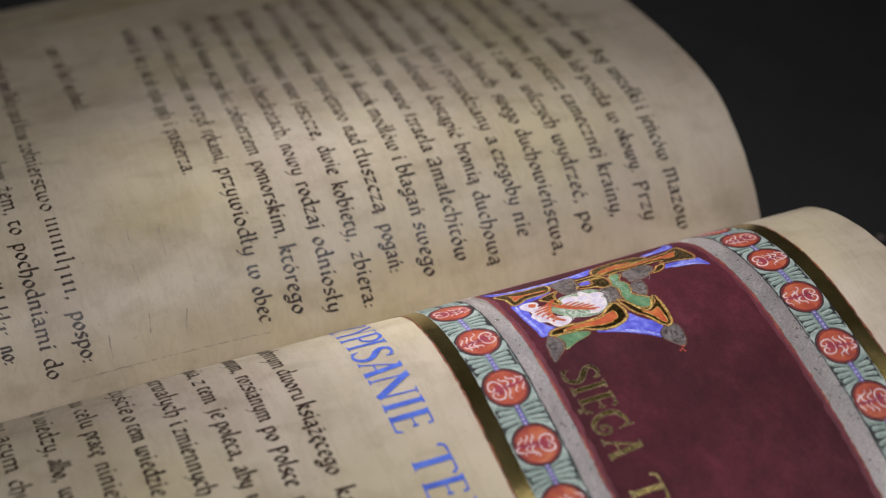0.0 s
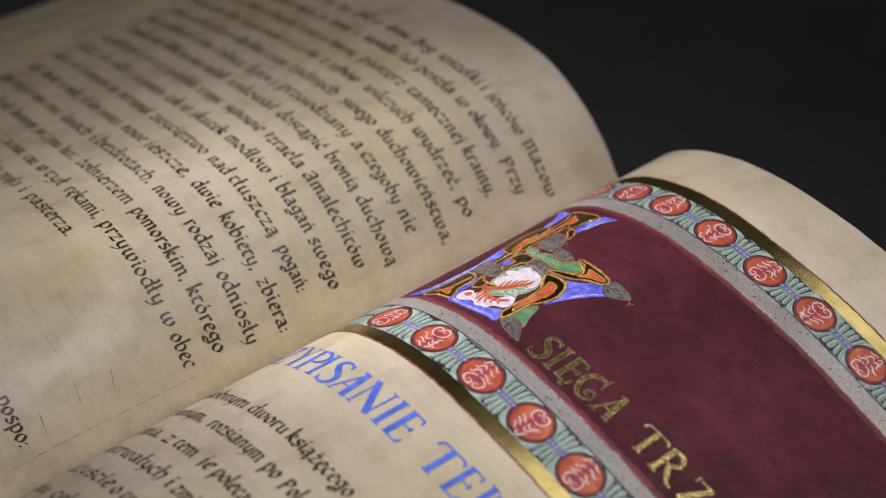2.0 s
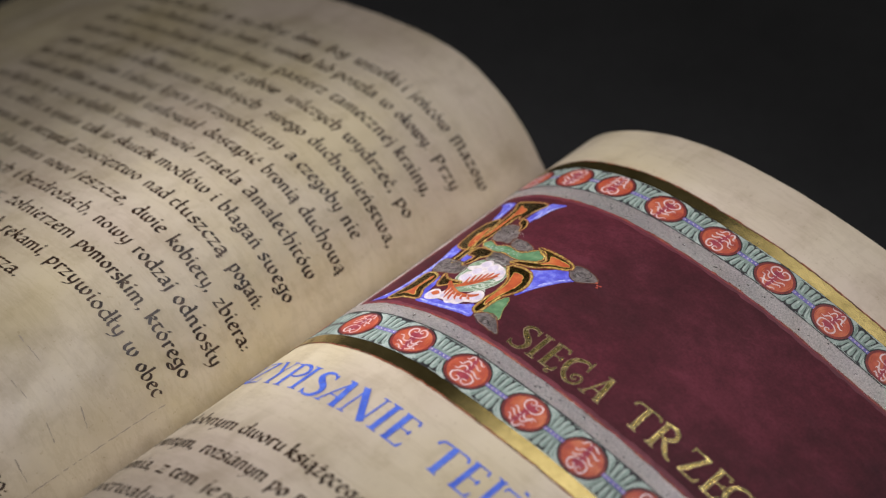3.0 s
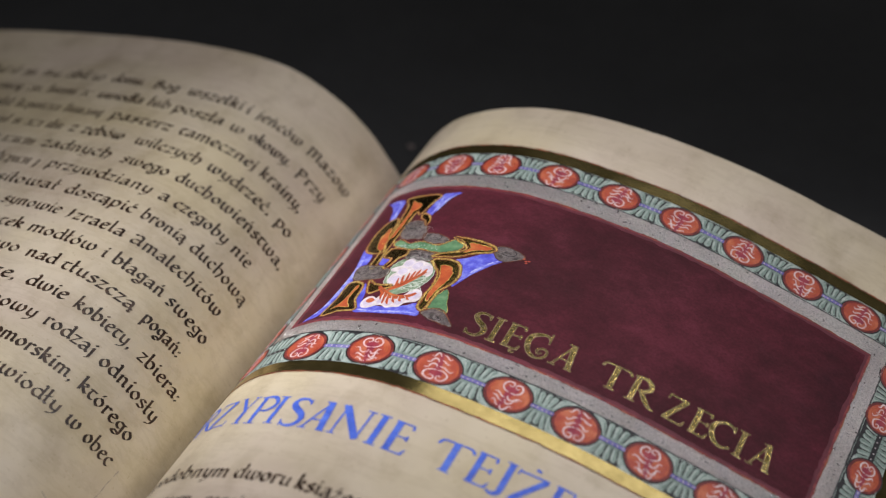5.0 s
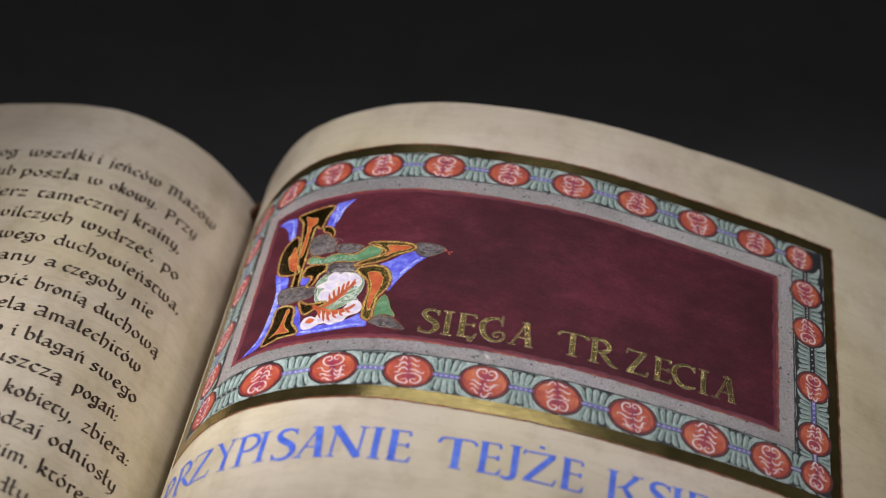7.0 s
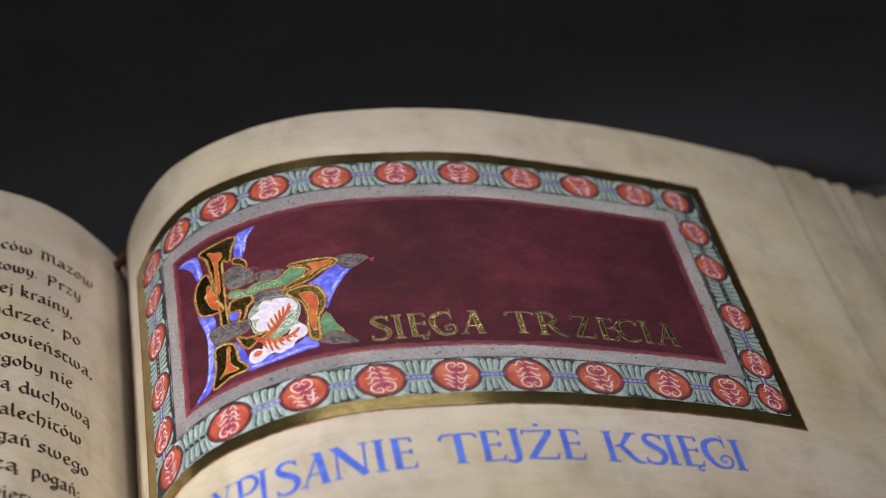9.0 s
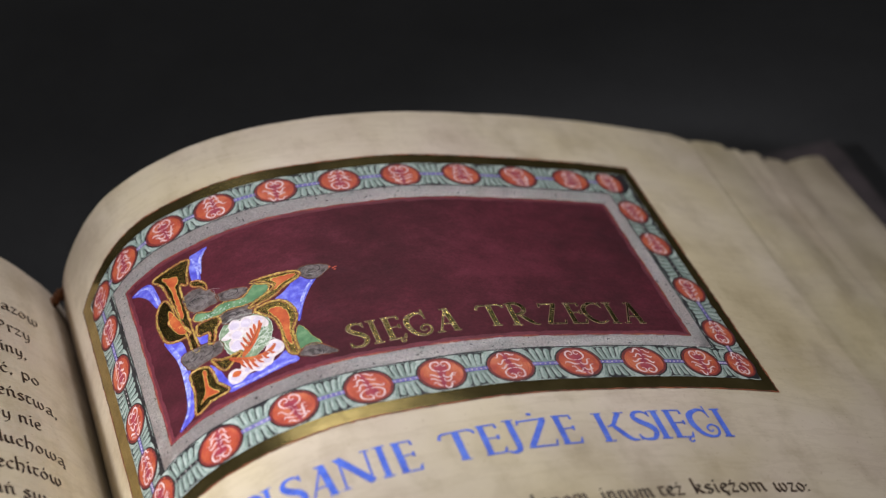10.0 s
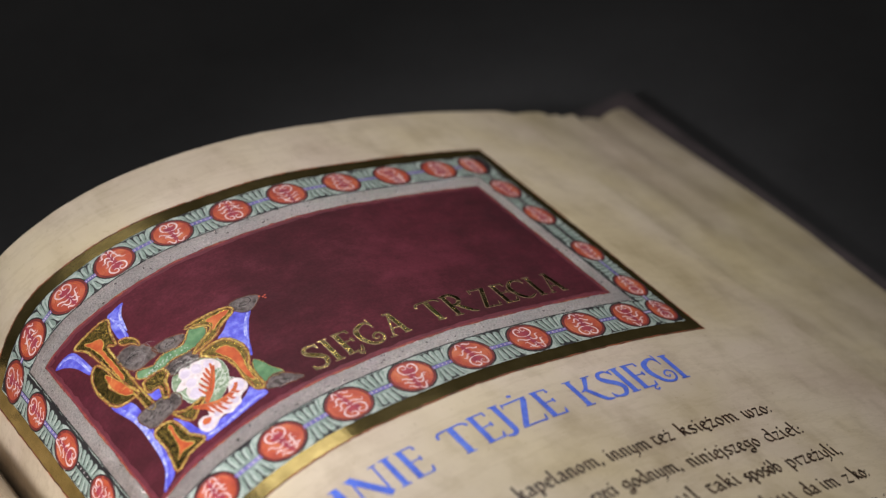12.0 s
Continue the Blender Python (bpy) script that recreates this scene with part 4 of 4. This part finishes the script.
shape("bowl", "33.4,-43.1 36.1,-43 37.6,-46.2 36.5,-51.9 36,-56.4 35.1,-53.8 35.1,-48.9 34.5,-45.8", ORANGE, 0.1, "orange inside of the bowl", 0.4)
shape("green_foot", "36.9,-58.4 37.2,-54.6 39,-51 40.8,-55.1 42.2,-58.6 39.1,-58.3", DARK_GREEN, 0.08, "green foot", 0.3)
silver_swirl("36.4,-60.7 38.6,-58.3 40.8,-58 43.4,-60.2 45.2,-62.5 41.5,-62.5", 0.085)
shape("gold_arc", "17.2,-50.4 19.6,-51.9 22.3,-52.3 24.1,-51.8 24.3,-53.1 22,-54.1 20.7,-55.2 19.5,-55.6 18,-53.2", DARK_GOLD, 0.098, "dark gold arc with an ochre gold rim", 0.95)

# ---- gold and blue capitals ----
hand = random.Random(11)


def sloped(pieces, run):
    """The sloping sides of raised strokes: each a strip from the stroke's edge out by run; the third and fourth corners lie low."""
    out = []
    for piece in pieces:
        q = np.array(piece)
        if np.sum(q[:, 0] * np.roll(q[:, 1], -1) - q[:, 1] * np.roll(q[:, 0], -1)) < 0:
            q = q[::-1]
        for a, b in zip(q, np.roll(q, -1, 0)):
            d = (b - a) / (np.linalg.norm(b - a) + 1e-9)
            n = np.array((d[1], -d[0])) * run
            out.append([a, a + n, b + n, b])
    return out


ROMAN = {  # strokes of a reed pen in millimetres, 9 high: widths along the stroke, then its points
    "I": "1.5 0,9 0,.1|.4 -1.4,9 1.3,9.05|.4 -1.3,.1 1.4,.1",
    "E": "1.5 0,9 0,.1|.45 -1,8.9 3.3,8.85|.3>.8 3.3,9.1 3.4,7.7|.4 .3,4.8 3.1,4.9|.6 3.1,5.6 3.1,4.2|.45 -1,.15 3.6,.2|.8>.25 3.4,.1 4,1.8",
    "N": ".5 .3,9 .2,.1|1.7 0,9 6.1,.2|.5 6.3,9.1 6.1,.1|.35 -1,9 .7,8.95|.35 -.8,.1 1.2,.1|.35 5.2,9.05 7.3,9.05",
    "A": ".5 .2,.1 3.6,9|1.6 3.6,9.1 4.8,.1|.4 1.4,3.1 4.4,3.1|.35 -.8,.1 1.2,.1|.35 3.8,.1 5.9,.1|.4 2.2,8.95 3.9,9.05",
    "S": ".45>1.0>1.7>1.7>1.0>.45 ~4.6,8 3.4,9 1.4,8.7 .7,7.2 1.9,5.7 3.9,4.2 4.6,2.4 3.4,.4 1.2,.1 .1,1.2|.4 4.6,9.1 4.7,7.3|.4 .1,-.1 0,1.8",
    "P": "1.5 0,9 0,.1|.35 -1.4,.1 1.4,.1|.4>1.4>1.4>.4 ~-1.2,8.8 2.2,9.1 3.9,7.6 3.8,5.8 2.2,4.4 .2,4.5",
    "R": "1.5 0,9 0,.1|.35 -1.4,.1 1.4,.1|.4>1.4>1.4>.4 ~-1.2,8.8 2.2,9.1 3.9,7.6 3.8,5.9 2.2,4.6 .2,4.6|1.2>1.5>.4 ~1.8,4.6 3.9,1.9 5.4,.4 6.8,.1",
    "Z": ".5 .1,8.7 5.2,8.7|1.5 4.7,8.6 .7,.4|.5 .1,.25 5.7,.25|.4 .1,9 -.2,7.3|.4 5.5,.1 6,1.8",
    "Ż": ".5 .1,8.4 6.8,8.7|1.5 6.3,8.5 .9,.4|.5 .1,.2 7,.2|.4 .1,8.9 -.2,7.3|.4 6.7,.1 7.2,1.8|.7 3,10.4 4.2,10.3",
    "Y": "1.2 .2,9 2.9,4.5|.45 4.1,9.1 2.9,4.5|1.3 2.9,4.6 2.8,.1|.35 -.7,9 1,9|.35 3.2,9.1 5,9.1|.35 1.7,.1 4,.1",
    "T": ".7>.45>.45>.7 ~-4,6.8 -3.4,8.2 -1.4,8.5 1,8.6 3.4,8.5 4.2,7.4|1.6 0,8.6 .1,.1|.35 -1.2,.1 1.5,.1",
    "J": "1.5 0,9.2 0,1.6|1.5>1.1>.4 ~0,1.7 -.2,.2 -1.5,-.6 -2.8,-.1|.35 -1.4,9.2 1.2,9.2",
    "K": "1.5 0,9 0,.1|.35 -1.4,9 1.2,9|.35 -1.2,.1 1.6,.1|1.4>.9 5.4,8.9 2.9,5.2|.35 4.2,9 6.9,9|.9>.3 3,5.3 1.2,4.6|1.1>1.5>1.3>.3 ~2.7,5.1 4.7,1.8 6.1,.3 7.7,.2",
    "G": ".4>1.0>1.6>1.6>1.2>.7>.6>.5>.4 ~5.9,7.4 5,8.8 3.2,8.7 1,7.2 .6,4.2 2,1.1 4.3,.1 6.2,1 6.7,2.9 5.7,4 4.3,3.5 3.8,2.4 4.6,1.7 5.2,2.4|.35 5.7,10.2 5.9,6.3",
    "C": ".4>.9>1.5>1.5>1.1>.4 ~6.3,7.6 5,8.8 3,8.6 1,7 .6,4.4 1.9,1.4 4.2,.2 6.6,1.2|.4 6.3,9.1 6.4,7",
}
ROMAN["Ę"] = ROMAN["E"] + "|.5 ~2.7,.1 2.0,-.8 2.6,-1.4 3.3,-.8"


def swelling(points, widths):
    """A pen line along points whose width follows the given widths."""
    p = np.array(points, float)
    d = np.gradient(p, axis=0)
    w = np.interp(np.linspace(0, 1, len(p)), np.linspace(0, 1, len(widths)), widths)
    n = np.stack([-d[:, 1], d[:, 0]], 1) / (np.linalg.norm(d, axis=1, keepdims=True) + 1e-9) * w[:, None] / 2
    return [[p[i] - n[i], p[i + 1] - n[i + 1], p[i + 1] + n[i + 1], p[i] + n[i]] for i in range(len(p) - 1)]


def word(text, places, y, material, name, parent, size=1.0, lean=0.0, climb=0.0, weight=1.0, up=0.03, rise=0.0):
    """Roman capitals, each a mesh of its own; places: the left stem or edge of each letter."""
    for c, u in zip(text, places):
        pieces, tilt, foot = [], lean + hand.uniform(-0.015, 0.015), y + climb * (u - places[0]) + hand.uniform(-0.1, 0.1)
        for stroke in ROMAN[c].split("|"):
            widths, at = stroke.split(" ", 1)
            pts = [(u + (p + tilt * q) * size, foot + q * size) for p, q in read(at.lstrip("~"))]
            line_of = curve(pts, fine=0.4) if at[0] == "~" else [q for p, n in zip(pts[:-1], pts[1:]) for q in curve([p, n], fine=0.7)[:-1]] + [pts[-1]]
            pieces += swelling(line_of, [max(0.26, float(v) * weight * size * hand.uniform(0.93, 1.07)) for v in widths.split(">")])
        layers = [(m, p, up + h + rise) for m, p, h in layered(pieces, material)]
        if rise:
            layers.append((RIM, sloped(pieces, 0.12), up))
        painted(name, "right", layers, parent, "", 0.06, rise + 0.03)


word("SIĘGA", [48.5, 54.9, 58.3, 62.4, 69.9], -62.7, SHELL, "gold_letter", banner, 0.86, 0.0, 0.03, 0.9, 0.03, 0.035)
word("TRZECIA", [84.1, 89.4, 97.4, 104.8, 108.3, 116.0, 119.0], -61.8, SHELL, "gold_letter", banner, 0.86, 0.0, 0.004, 0.9, 0.03, 0.035)
word("PRZYPI", [-12.6, -5.6, 0.0, 7.0, 13.8, 19.1], -104.0, BLUE_INK, "blue_letter", right_page, 1.0, 0.0, 0.016, 0.72)
word("SANIE", [22.2, 28.0, 35.3, 44.8, 48.6], -103.65, BLUE_INK, "blue_letter", right_page, 1.0, 0.0, 0.016, 0.95)
word("TEJŻE", [62.1, 68.0, 74.9, 76.8, 86.1], -102.6, BLUE_INK, "blue_letter", right_page, 1.0, 0.0, 0.018)
word("KSIĘGI", [96.4, 104.6, 111.1, 114.6, 119.3, 127.9], -102.2, BLUE_INK, "blue_letter", right_page, 1.0, 0.0, 0.018)

# ---- penned lines ----
UNIT, NIB, PITCH = 0.264, 0.67, 1.19
scribe = random.Random(21)


def bars(room):
    """Words of plain upright strokes that fill about that much room (millimetres)."""
    out = ""
    while breadth(out, SMALL) * UNIT * PITCH < room:
        out += "".join(scribe.choice("||||||||---!!/") for k in range(scribe.choice((2, 3, 5, 7, 8, 9, 11, 12)))) + " "
    while out and breadth(out, SMALL) * UNIT * PITCH > room:
        out = out[:-1]
    return out.strip()


def line(side, page, y, chunks, climb=0.0):
    """One penned line: chunks of (start, end, text)."""
    pieces = []
    for u0, u1, text in chunks:
        stretch = (u1 - u0) / (breadth(text, SMALL) * UNIT)
        pieces += penned(text, u0, y + climb * u0 + scribe.uniform(-0.15, 0.15), UNIT, SMALL, NIB, 42, 0.0, stretch, scribe, climb)
    if pieces:
        painted("text_line", side, layered(pieces, INK), page, "", 0.05)


def words(text):
    """Words with the places where they begin and end (millimetres from the fold): 'start,end word ...'."""
    q = text.split()
    return [(*(float(v) for v in at.split(",")), w) for at, w in zip(q[::2], q[1::2])]


def left_line(y, text, lean=0.0, margin=-158.0):
    """A line of the left page, whose first part is plain strokes; it climbs a little away from the fold."""
    chunks = words(text)
    room = chunks[0][0] - 2.5 - margin
    if room > 5:
        chunks.insert(0, (margin + scribe.uniform(-1, 1.5), chunks[0][0] - 2.5, bars(room)))
    pieces = []
    for u0, u1, word_text in chunks:
        pieces += penned(word_text, u0, y + lean * max(0, -u0 - 15) + scribe.uniform(-0.12, 0.12), UNIT, SMALL, NIB, 42, 0.0, (u1 - u0) / (breadth(word_text, SMALL) * UNIT), scribe, -lean if u0 < -20 else 0.0)
    painted("text_line", "left", layered(pieces, INK), left_page, "", 0.05)


LEFT_TEXT = ["-111,-104.2 nu -102,-94 zbił -92.9,-88.1 w -85.4,-74 domu. -71.2,-62.5 Bog -59.7,-41.8 wszelki -41,-39 i -37.2,-22.4 jeńców -20.7,-3.2 Mazow",
             "-84.6,-69 uwiodła -67.3,-60.2 lub -58.8,-42.7 poszła -40.8,-36.4 w -34.6,-20.9 okowy. -18.8,-7.6 Przy",
             "-74.1,-53.8 pasterz -51.4,-26.8 tamecznej -25.5,-10.4 krainy,",
             "-82.1,-79.4 z -77.6,-63.7 zębów -60.1,-39 wilczych -37.1,-15.9 wydrzeć, -13.8,-7.8 po",
             "-85.3,-61.9 żadnych -58.4,-43.4 swego -41.3,-3.6 duchowieństwa,",
             "-77,-43.2 przywdziany -40.9,-37.6 a -36.2,-19 czegoby -17.4,-10.4 nie",
             "-92,-67 usiłował -64.3,-42.5 dostąpić -40.6,-26.9 bronią -25.2,-4.6 duchową",
             "-78.7,-59.5 synowie -57.4,-39.6 Izraela -37.8,-7.6 Amalechitów",
             "-97.8,-90.3 tak -88.8,-84.2 w -82.4,-65 skutek -63.4,-42.3 modłów -40.8,-38.8 i -37.3,-21.6 błagań -20.3,-5.4 swego",
             "-110.9,-93 otrzymał -90.6,-59.7 zwycięztwo -57.2,-47.9 nad -46.3,-24.4 tłuszczą -21.6,-8.2 pogań:",
             "-91.4,-78.5 nowe -76.2,-53.2 jeszcze, -50.4,-38.6 dwie -36.2,-18.5 kobiety, -16.1,-0.6 zbiera:",
             "-112,-95.3 lasach -93.1,-91 i -89.6,-57.2 bezdrożach, -54.9,-40.9 nowy -38.7,-23.8 rodzaj -22,-1.6 odniosły",
             "-82.4,-52.6 żołnierzem -50,-23.4 pomorskim, -21.7,-3.2 którego",
             "-89,-85 w -83.6,-73.4 tył -70.7,-52.4 rękami, -50.2,-20.5 przywiodły -18.6,-14.2 w -12.5,-3 obec",
             "-80.6,-78.4 i -75.6,-50.3 pasterza."]
for k, text in enumerate(LEFT_TEXT):
    left_line(1.95 - 9.0 * k, text, 0.045 * min(1.0, k / 9))
line("left", left_page, -141.5, [(-156.0, -101.5, bars(54))])
left_line(-160.0, "-86.7,-47.4 żołnierstwo -45.2,-18.9 |||||||!/|||, -16.2,-2.4 pospo:", 0.01)
left_line(-169.0, "-63.3,-49 żem, -46.7,-40.8 to -38.2,-7.9 pochodniami -5.9,-0.3 do", 0.01)
for k in range(12):
    left_line(-178.2 - 9.0 * k, "-11.3,-6.2 no:" if k == 0 else "-12,-%.1f |||||" % scribe.uniform(0, 4))

RIGHT_TEXT = ["-6,19.3 podobnym 20.6,35 dworu 36,58.4 książęcego 61.8,85.4 kapelanom, 87,99.8 innym 101,107.5 też 109.8,129.2 księżom 131,141.2 wzo:",
              "-3,15.6 rownym, 18,38.8 rozsianym 40.4,45.2 po 46.8,58.4 Polsce 61,72.5 ||||!|| 75,81.6 rzeci 83.7,101.2 godnym, 103.4,127.2 niniejszego 129.4,143.2 dzieł:",
              "-4,11.6 pienia, 13.6,16.8 z 18.4,27 tem 29.6,33.6 je 34.8,47.6 poleca, 49.2,55.6 aby 57.4,61 w 63.5,98 |||!||||||-||||! 101,111 taki 112.8,125 sposób 127.3,146.5 przeżyli,",
              "-2,28.6 potrwałych 30.2,32 i 33,54.6 zmiennych 57.5,87 ||||!||||||/ 90,120.5 ||||||-|||!|||| 123.2,128 da 129.4,135.2 im 137.2,140 z 141.3,146.6 ko:",
              "-3,21.4 jużyście 22.6,25.4 o 26.6,33.8 tem 35.4,51.4 wiedzie",
              "0,8.6 mu 11,22.8 celu 24.6,34.8 pracę 37,52 niniejs",
              "0,6.4 tej 8.7,30.2 wiedzy, 31.6,39.4 albo, 41.5,45.5 w",
              "-2,12 ||||| 14.7,32.4 ącym 35,44 chw"]
for k in range(19):
    chunks = words(RIGHT_TEXT[k]) if k < len(RIGHT_TEXT) else []
    begin = chunks[-1][1] + 2.2 if chunks else -2.0
    if k > 3:
        end = 145.0 + scribe.uniform(-4, 2)
        chunks.append((begin, end, bars(end - begin)))
    line("right", right_page, -121.6 - 9.0 * k, chunks, 0.019)

# ---- wear on the left page ----
def mark(points, width, name, label):
    """A thin hand-worn line on the left page, with gaps."""
    rub = random.Random(int(points[0][1] * 10) % 997)
    line_of = [(p + rub.uniform(-0.12, 0.12), q + rub.uniform(-0.12, 0.12)) for p, q in curve(points, fine=0.6)]
    pieces, k = [], 0
    while k < len(line_of) - 2:
        run = rub.randint(3, 9)
        pieces += ribbon(line_of[k:k + run], width * rub.uniform(0.6, 1.3), taper=True) if len(line_of[k:k + run]) > 2 else []
        k += run + rub.randint(0, 2) - 1
    painted(name, "left", layered(pieces, SMUDGE, 3), left_page, label, 0.05)


mark([(1.2, -164.0), (0.9, -158.9), (0.2, -142.9), (0.0, -134.8), (-0.3, -123.1), (-0.2, -113.0)], 0.30, "crease", "thin dark crease beside the fold")
for text in ("-25.2,-142.2 -19.3,-141.8", "-33.8,-133.4 -24.0,-133.7", "-11.0,-132.1 -5.5,-133.5", "-12.0,-141.3 -6.8,-142.2", "-8.4,-152.4 -2.0,-152.6", "-36.1,-140.9 -31.2,-141.3"):
    mark(read(text), 0.34, "smudge", "faint grey smudge on the parchment")

# ---- the table and the dark room ----
def sheet(name, verts, faces, label, category, kind):
    ob = mesh_object(name, verts, faces, CLOTH)
    return tagged(ob, label, category, "", kind)


def slab(name, x0, x1, y0, y1, z0, z1, label, category, kind="structure"):
    c = [(x, y, z) for z in (z0, z1) for y in (y0, y1) for x in (x0, x1)]
    return sheet(name, c, [(0, 2, 3, 1), (4, 5, 7, 6), (0, 1, 5, 4), (2, 6, 7, 3), (0, 4, 6, 2), (1, 3, 7, 5)], label, category, kind)


def cloth(x0, x1, y0, y1, z, thick):
    """A thin cloth with faint slack, lying on the table top."""
    n, m, verts, faces = 60, 56, [], []
    for level in (0, 1):
        for j in range(m + 1):
            for i in range(n + 1):
                x, y = x0 + (x1 - x0) * i / n, y0 + (y1 - y0) * j / m
                far = min(1.0, max(0.0, (math.hypot((x + 0.01) / 0.28, (y + 0.13) / 0.20) - 1.0) * 2))
                verts.append((x, y, z - level * thick + (0 if level else 0.0016 * far * (0.5 + noise.noise((x * 7, y * 7, 0.2))))))
    half = (n + 1) * (m + 1)
    for j in range(m):
        for i in range(n):
            a = j * (n + 1) + i
            faces += [(a, a + 1, a + n + 2, a + n + 1), (a + half, a + half + n + 1, a + half + n + 2, a + half + 1)]
    rim = [i for i in range(n + 1)] + [j * (n + 1) + n for j in range(1, m + 1)] + [m * (n + 1) + i for i in range(n - 1, -1, -1)] + [j * (n + 1) for j in range(m - 1, 0, -1)]
    faces += [(a, a + half, b + half, b) for a, b in zip(rim, rim[1:] + rim[:1])]
    return tagged(mesh_object("tablecloth", verts, faces, CLOTH, smooth=True), "plain black cloth spread flat over the table", "tablecloth")


cloth(-0.72, 0.82, -0.82, 0.62, -0.0626, 0.0015)


def lint(x, y, z):
    """A small crumpled fleck of lint."""
    bm = bmesh.new()
    bmesh.ops.create_icosphere(bm, subdivisions=2, radius=0.0011)
    for v in bm.verts:
        v.co *= 0.75 + 0.5 * noise.noise(v.co * 1500)
        v.co = Vector((x + v.co.x * 1.5, y + v.co.y, z + v.co.z * 0.6))
    data = bpy.data.meshes.new("lint")
    bm.to_mesh(data)
    bm.free()
    data.materials.append(LINT)
    return tagged(new("lint", data), "small greyish pink fleck of lint on black cloth", "lint")


lint(-0.0435, 0.0857, -0.0619)
table = tagged(new("table"), "dark wooden table under a black cloth", "table")


def beam(name, x0, x1, y0, y1, z0, z1):
    bm = bmesh.new()
    bmesh.ops.create_cube(bm, size=1)
    for v in bm.verts:
        v.co = Vector(((x0 + x1) / 2 + v.co.x * (x1 - x0), (y0 + y1) / 2 + v.co.y * (y1 - y0), (z0 + z1) / 2 + v.co.z * (z1 - z0)))
    bmesh.ops.bevel(bm, geom=bm.edges[:], offset=0.004, segments=2, affect="EDGES")
    return part(name, bm, LEATHER, table)


beam("tabletop", -0.70, 0.80, -0.80, 0.60, -0.0991, -0.0641)
for x in (-0.66, 0.70):
    for y in (-0.76, 0.50):
        beam("leg", x, x + 0.06, y, y + 0.06, -0.80, -0.0991)
slab("floor", -1.8, 1.8, -1.8, 1.8, -0.86, -0.80, "dark floor of the room", "floor")
slab("ceiling", -1.8, 1.8, -1.8, 1.8, 1.6, 1.66, "dark ceiling of the room", "ceiling")
slab("wall_north", -1.8, 1.8, 1.8, 1.86, -0.80, 1.6, "black cloth wall", "wall")
slab("wall_south", -1.8, 1.8, -1.86, -1.8, -0.80, 1.6, "black cloth wall", "wall")
slab("wall_west", -1.86, -1.8, -1.86, 1.86, -0.80, 1.6, "black cloth wall", "wall")
slab("wall_east", 1.8, 1.86, -1.86, 1.86, -0.80, 1.6, "black cloth wall", "wall")
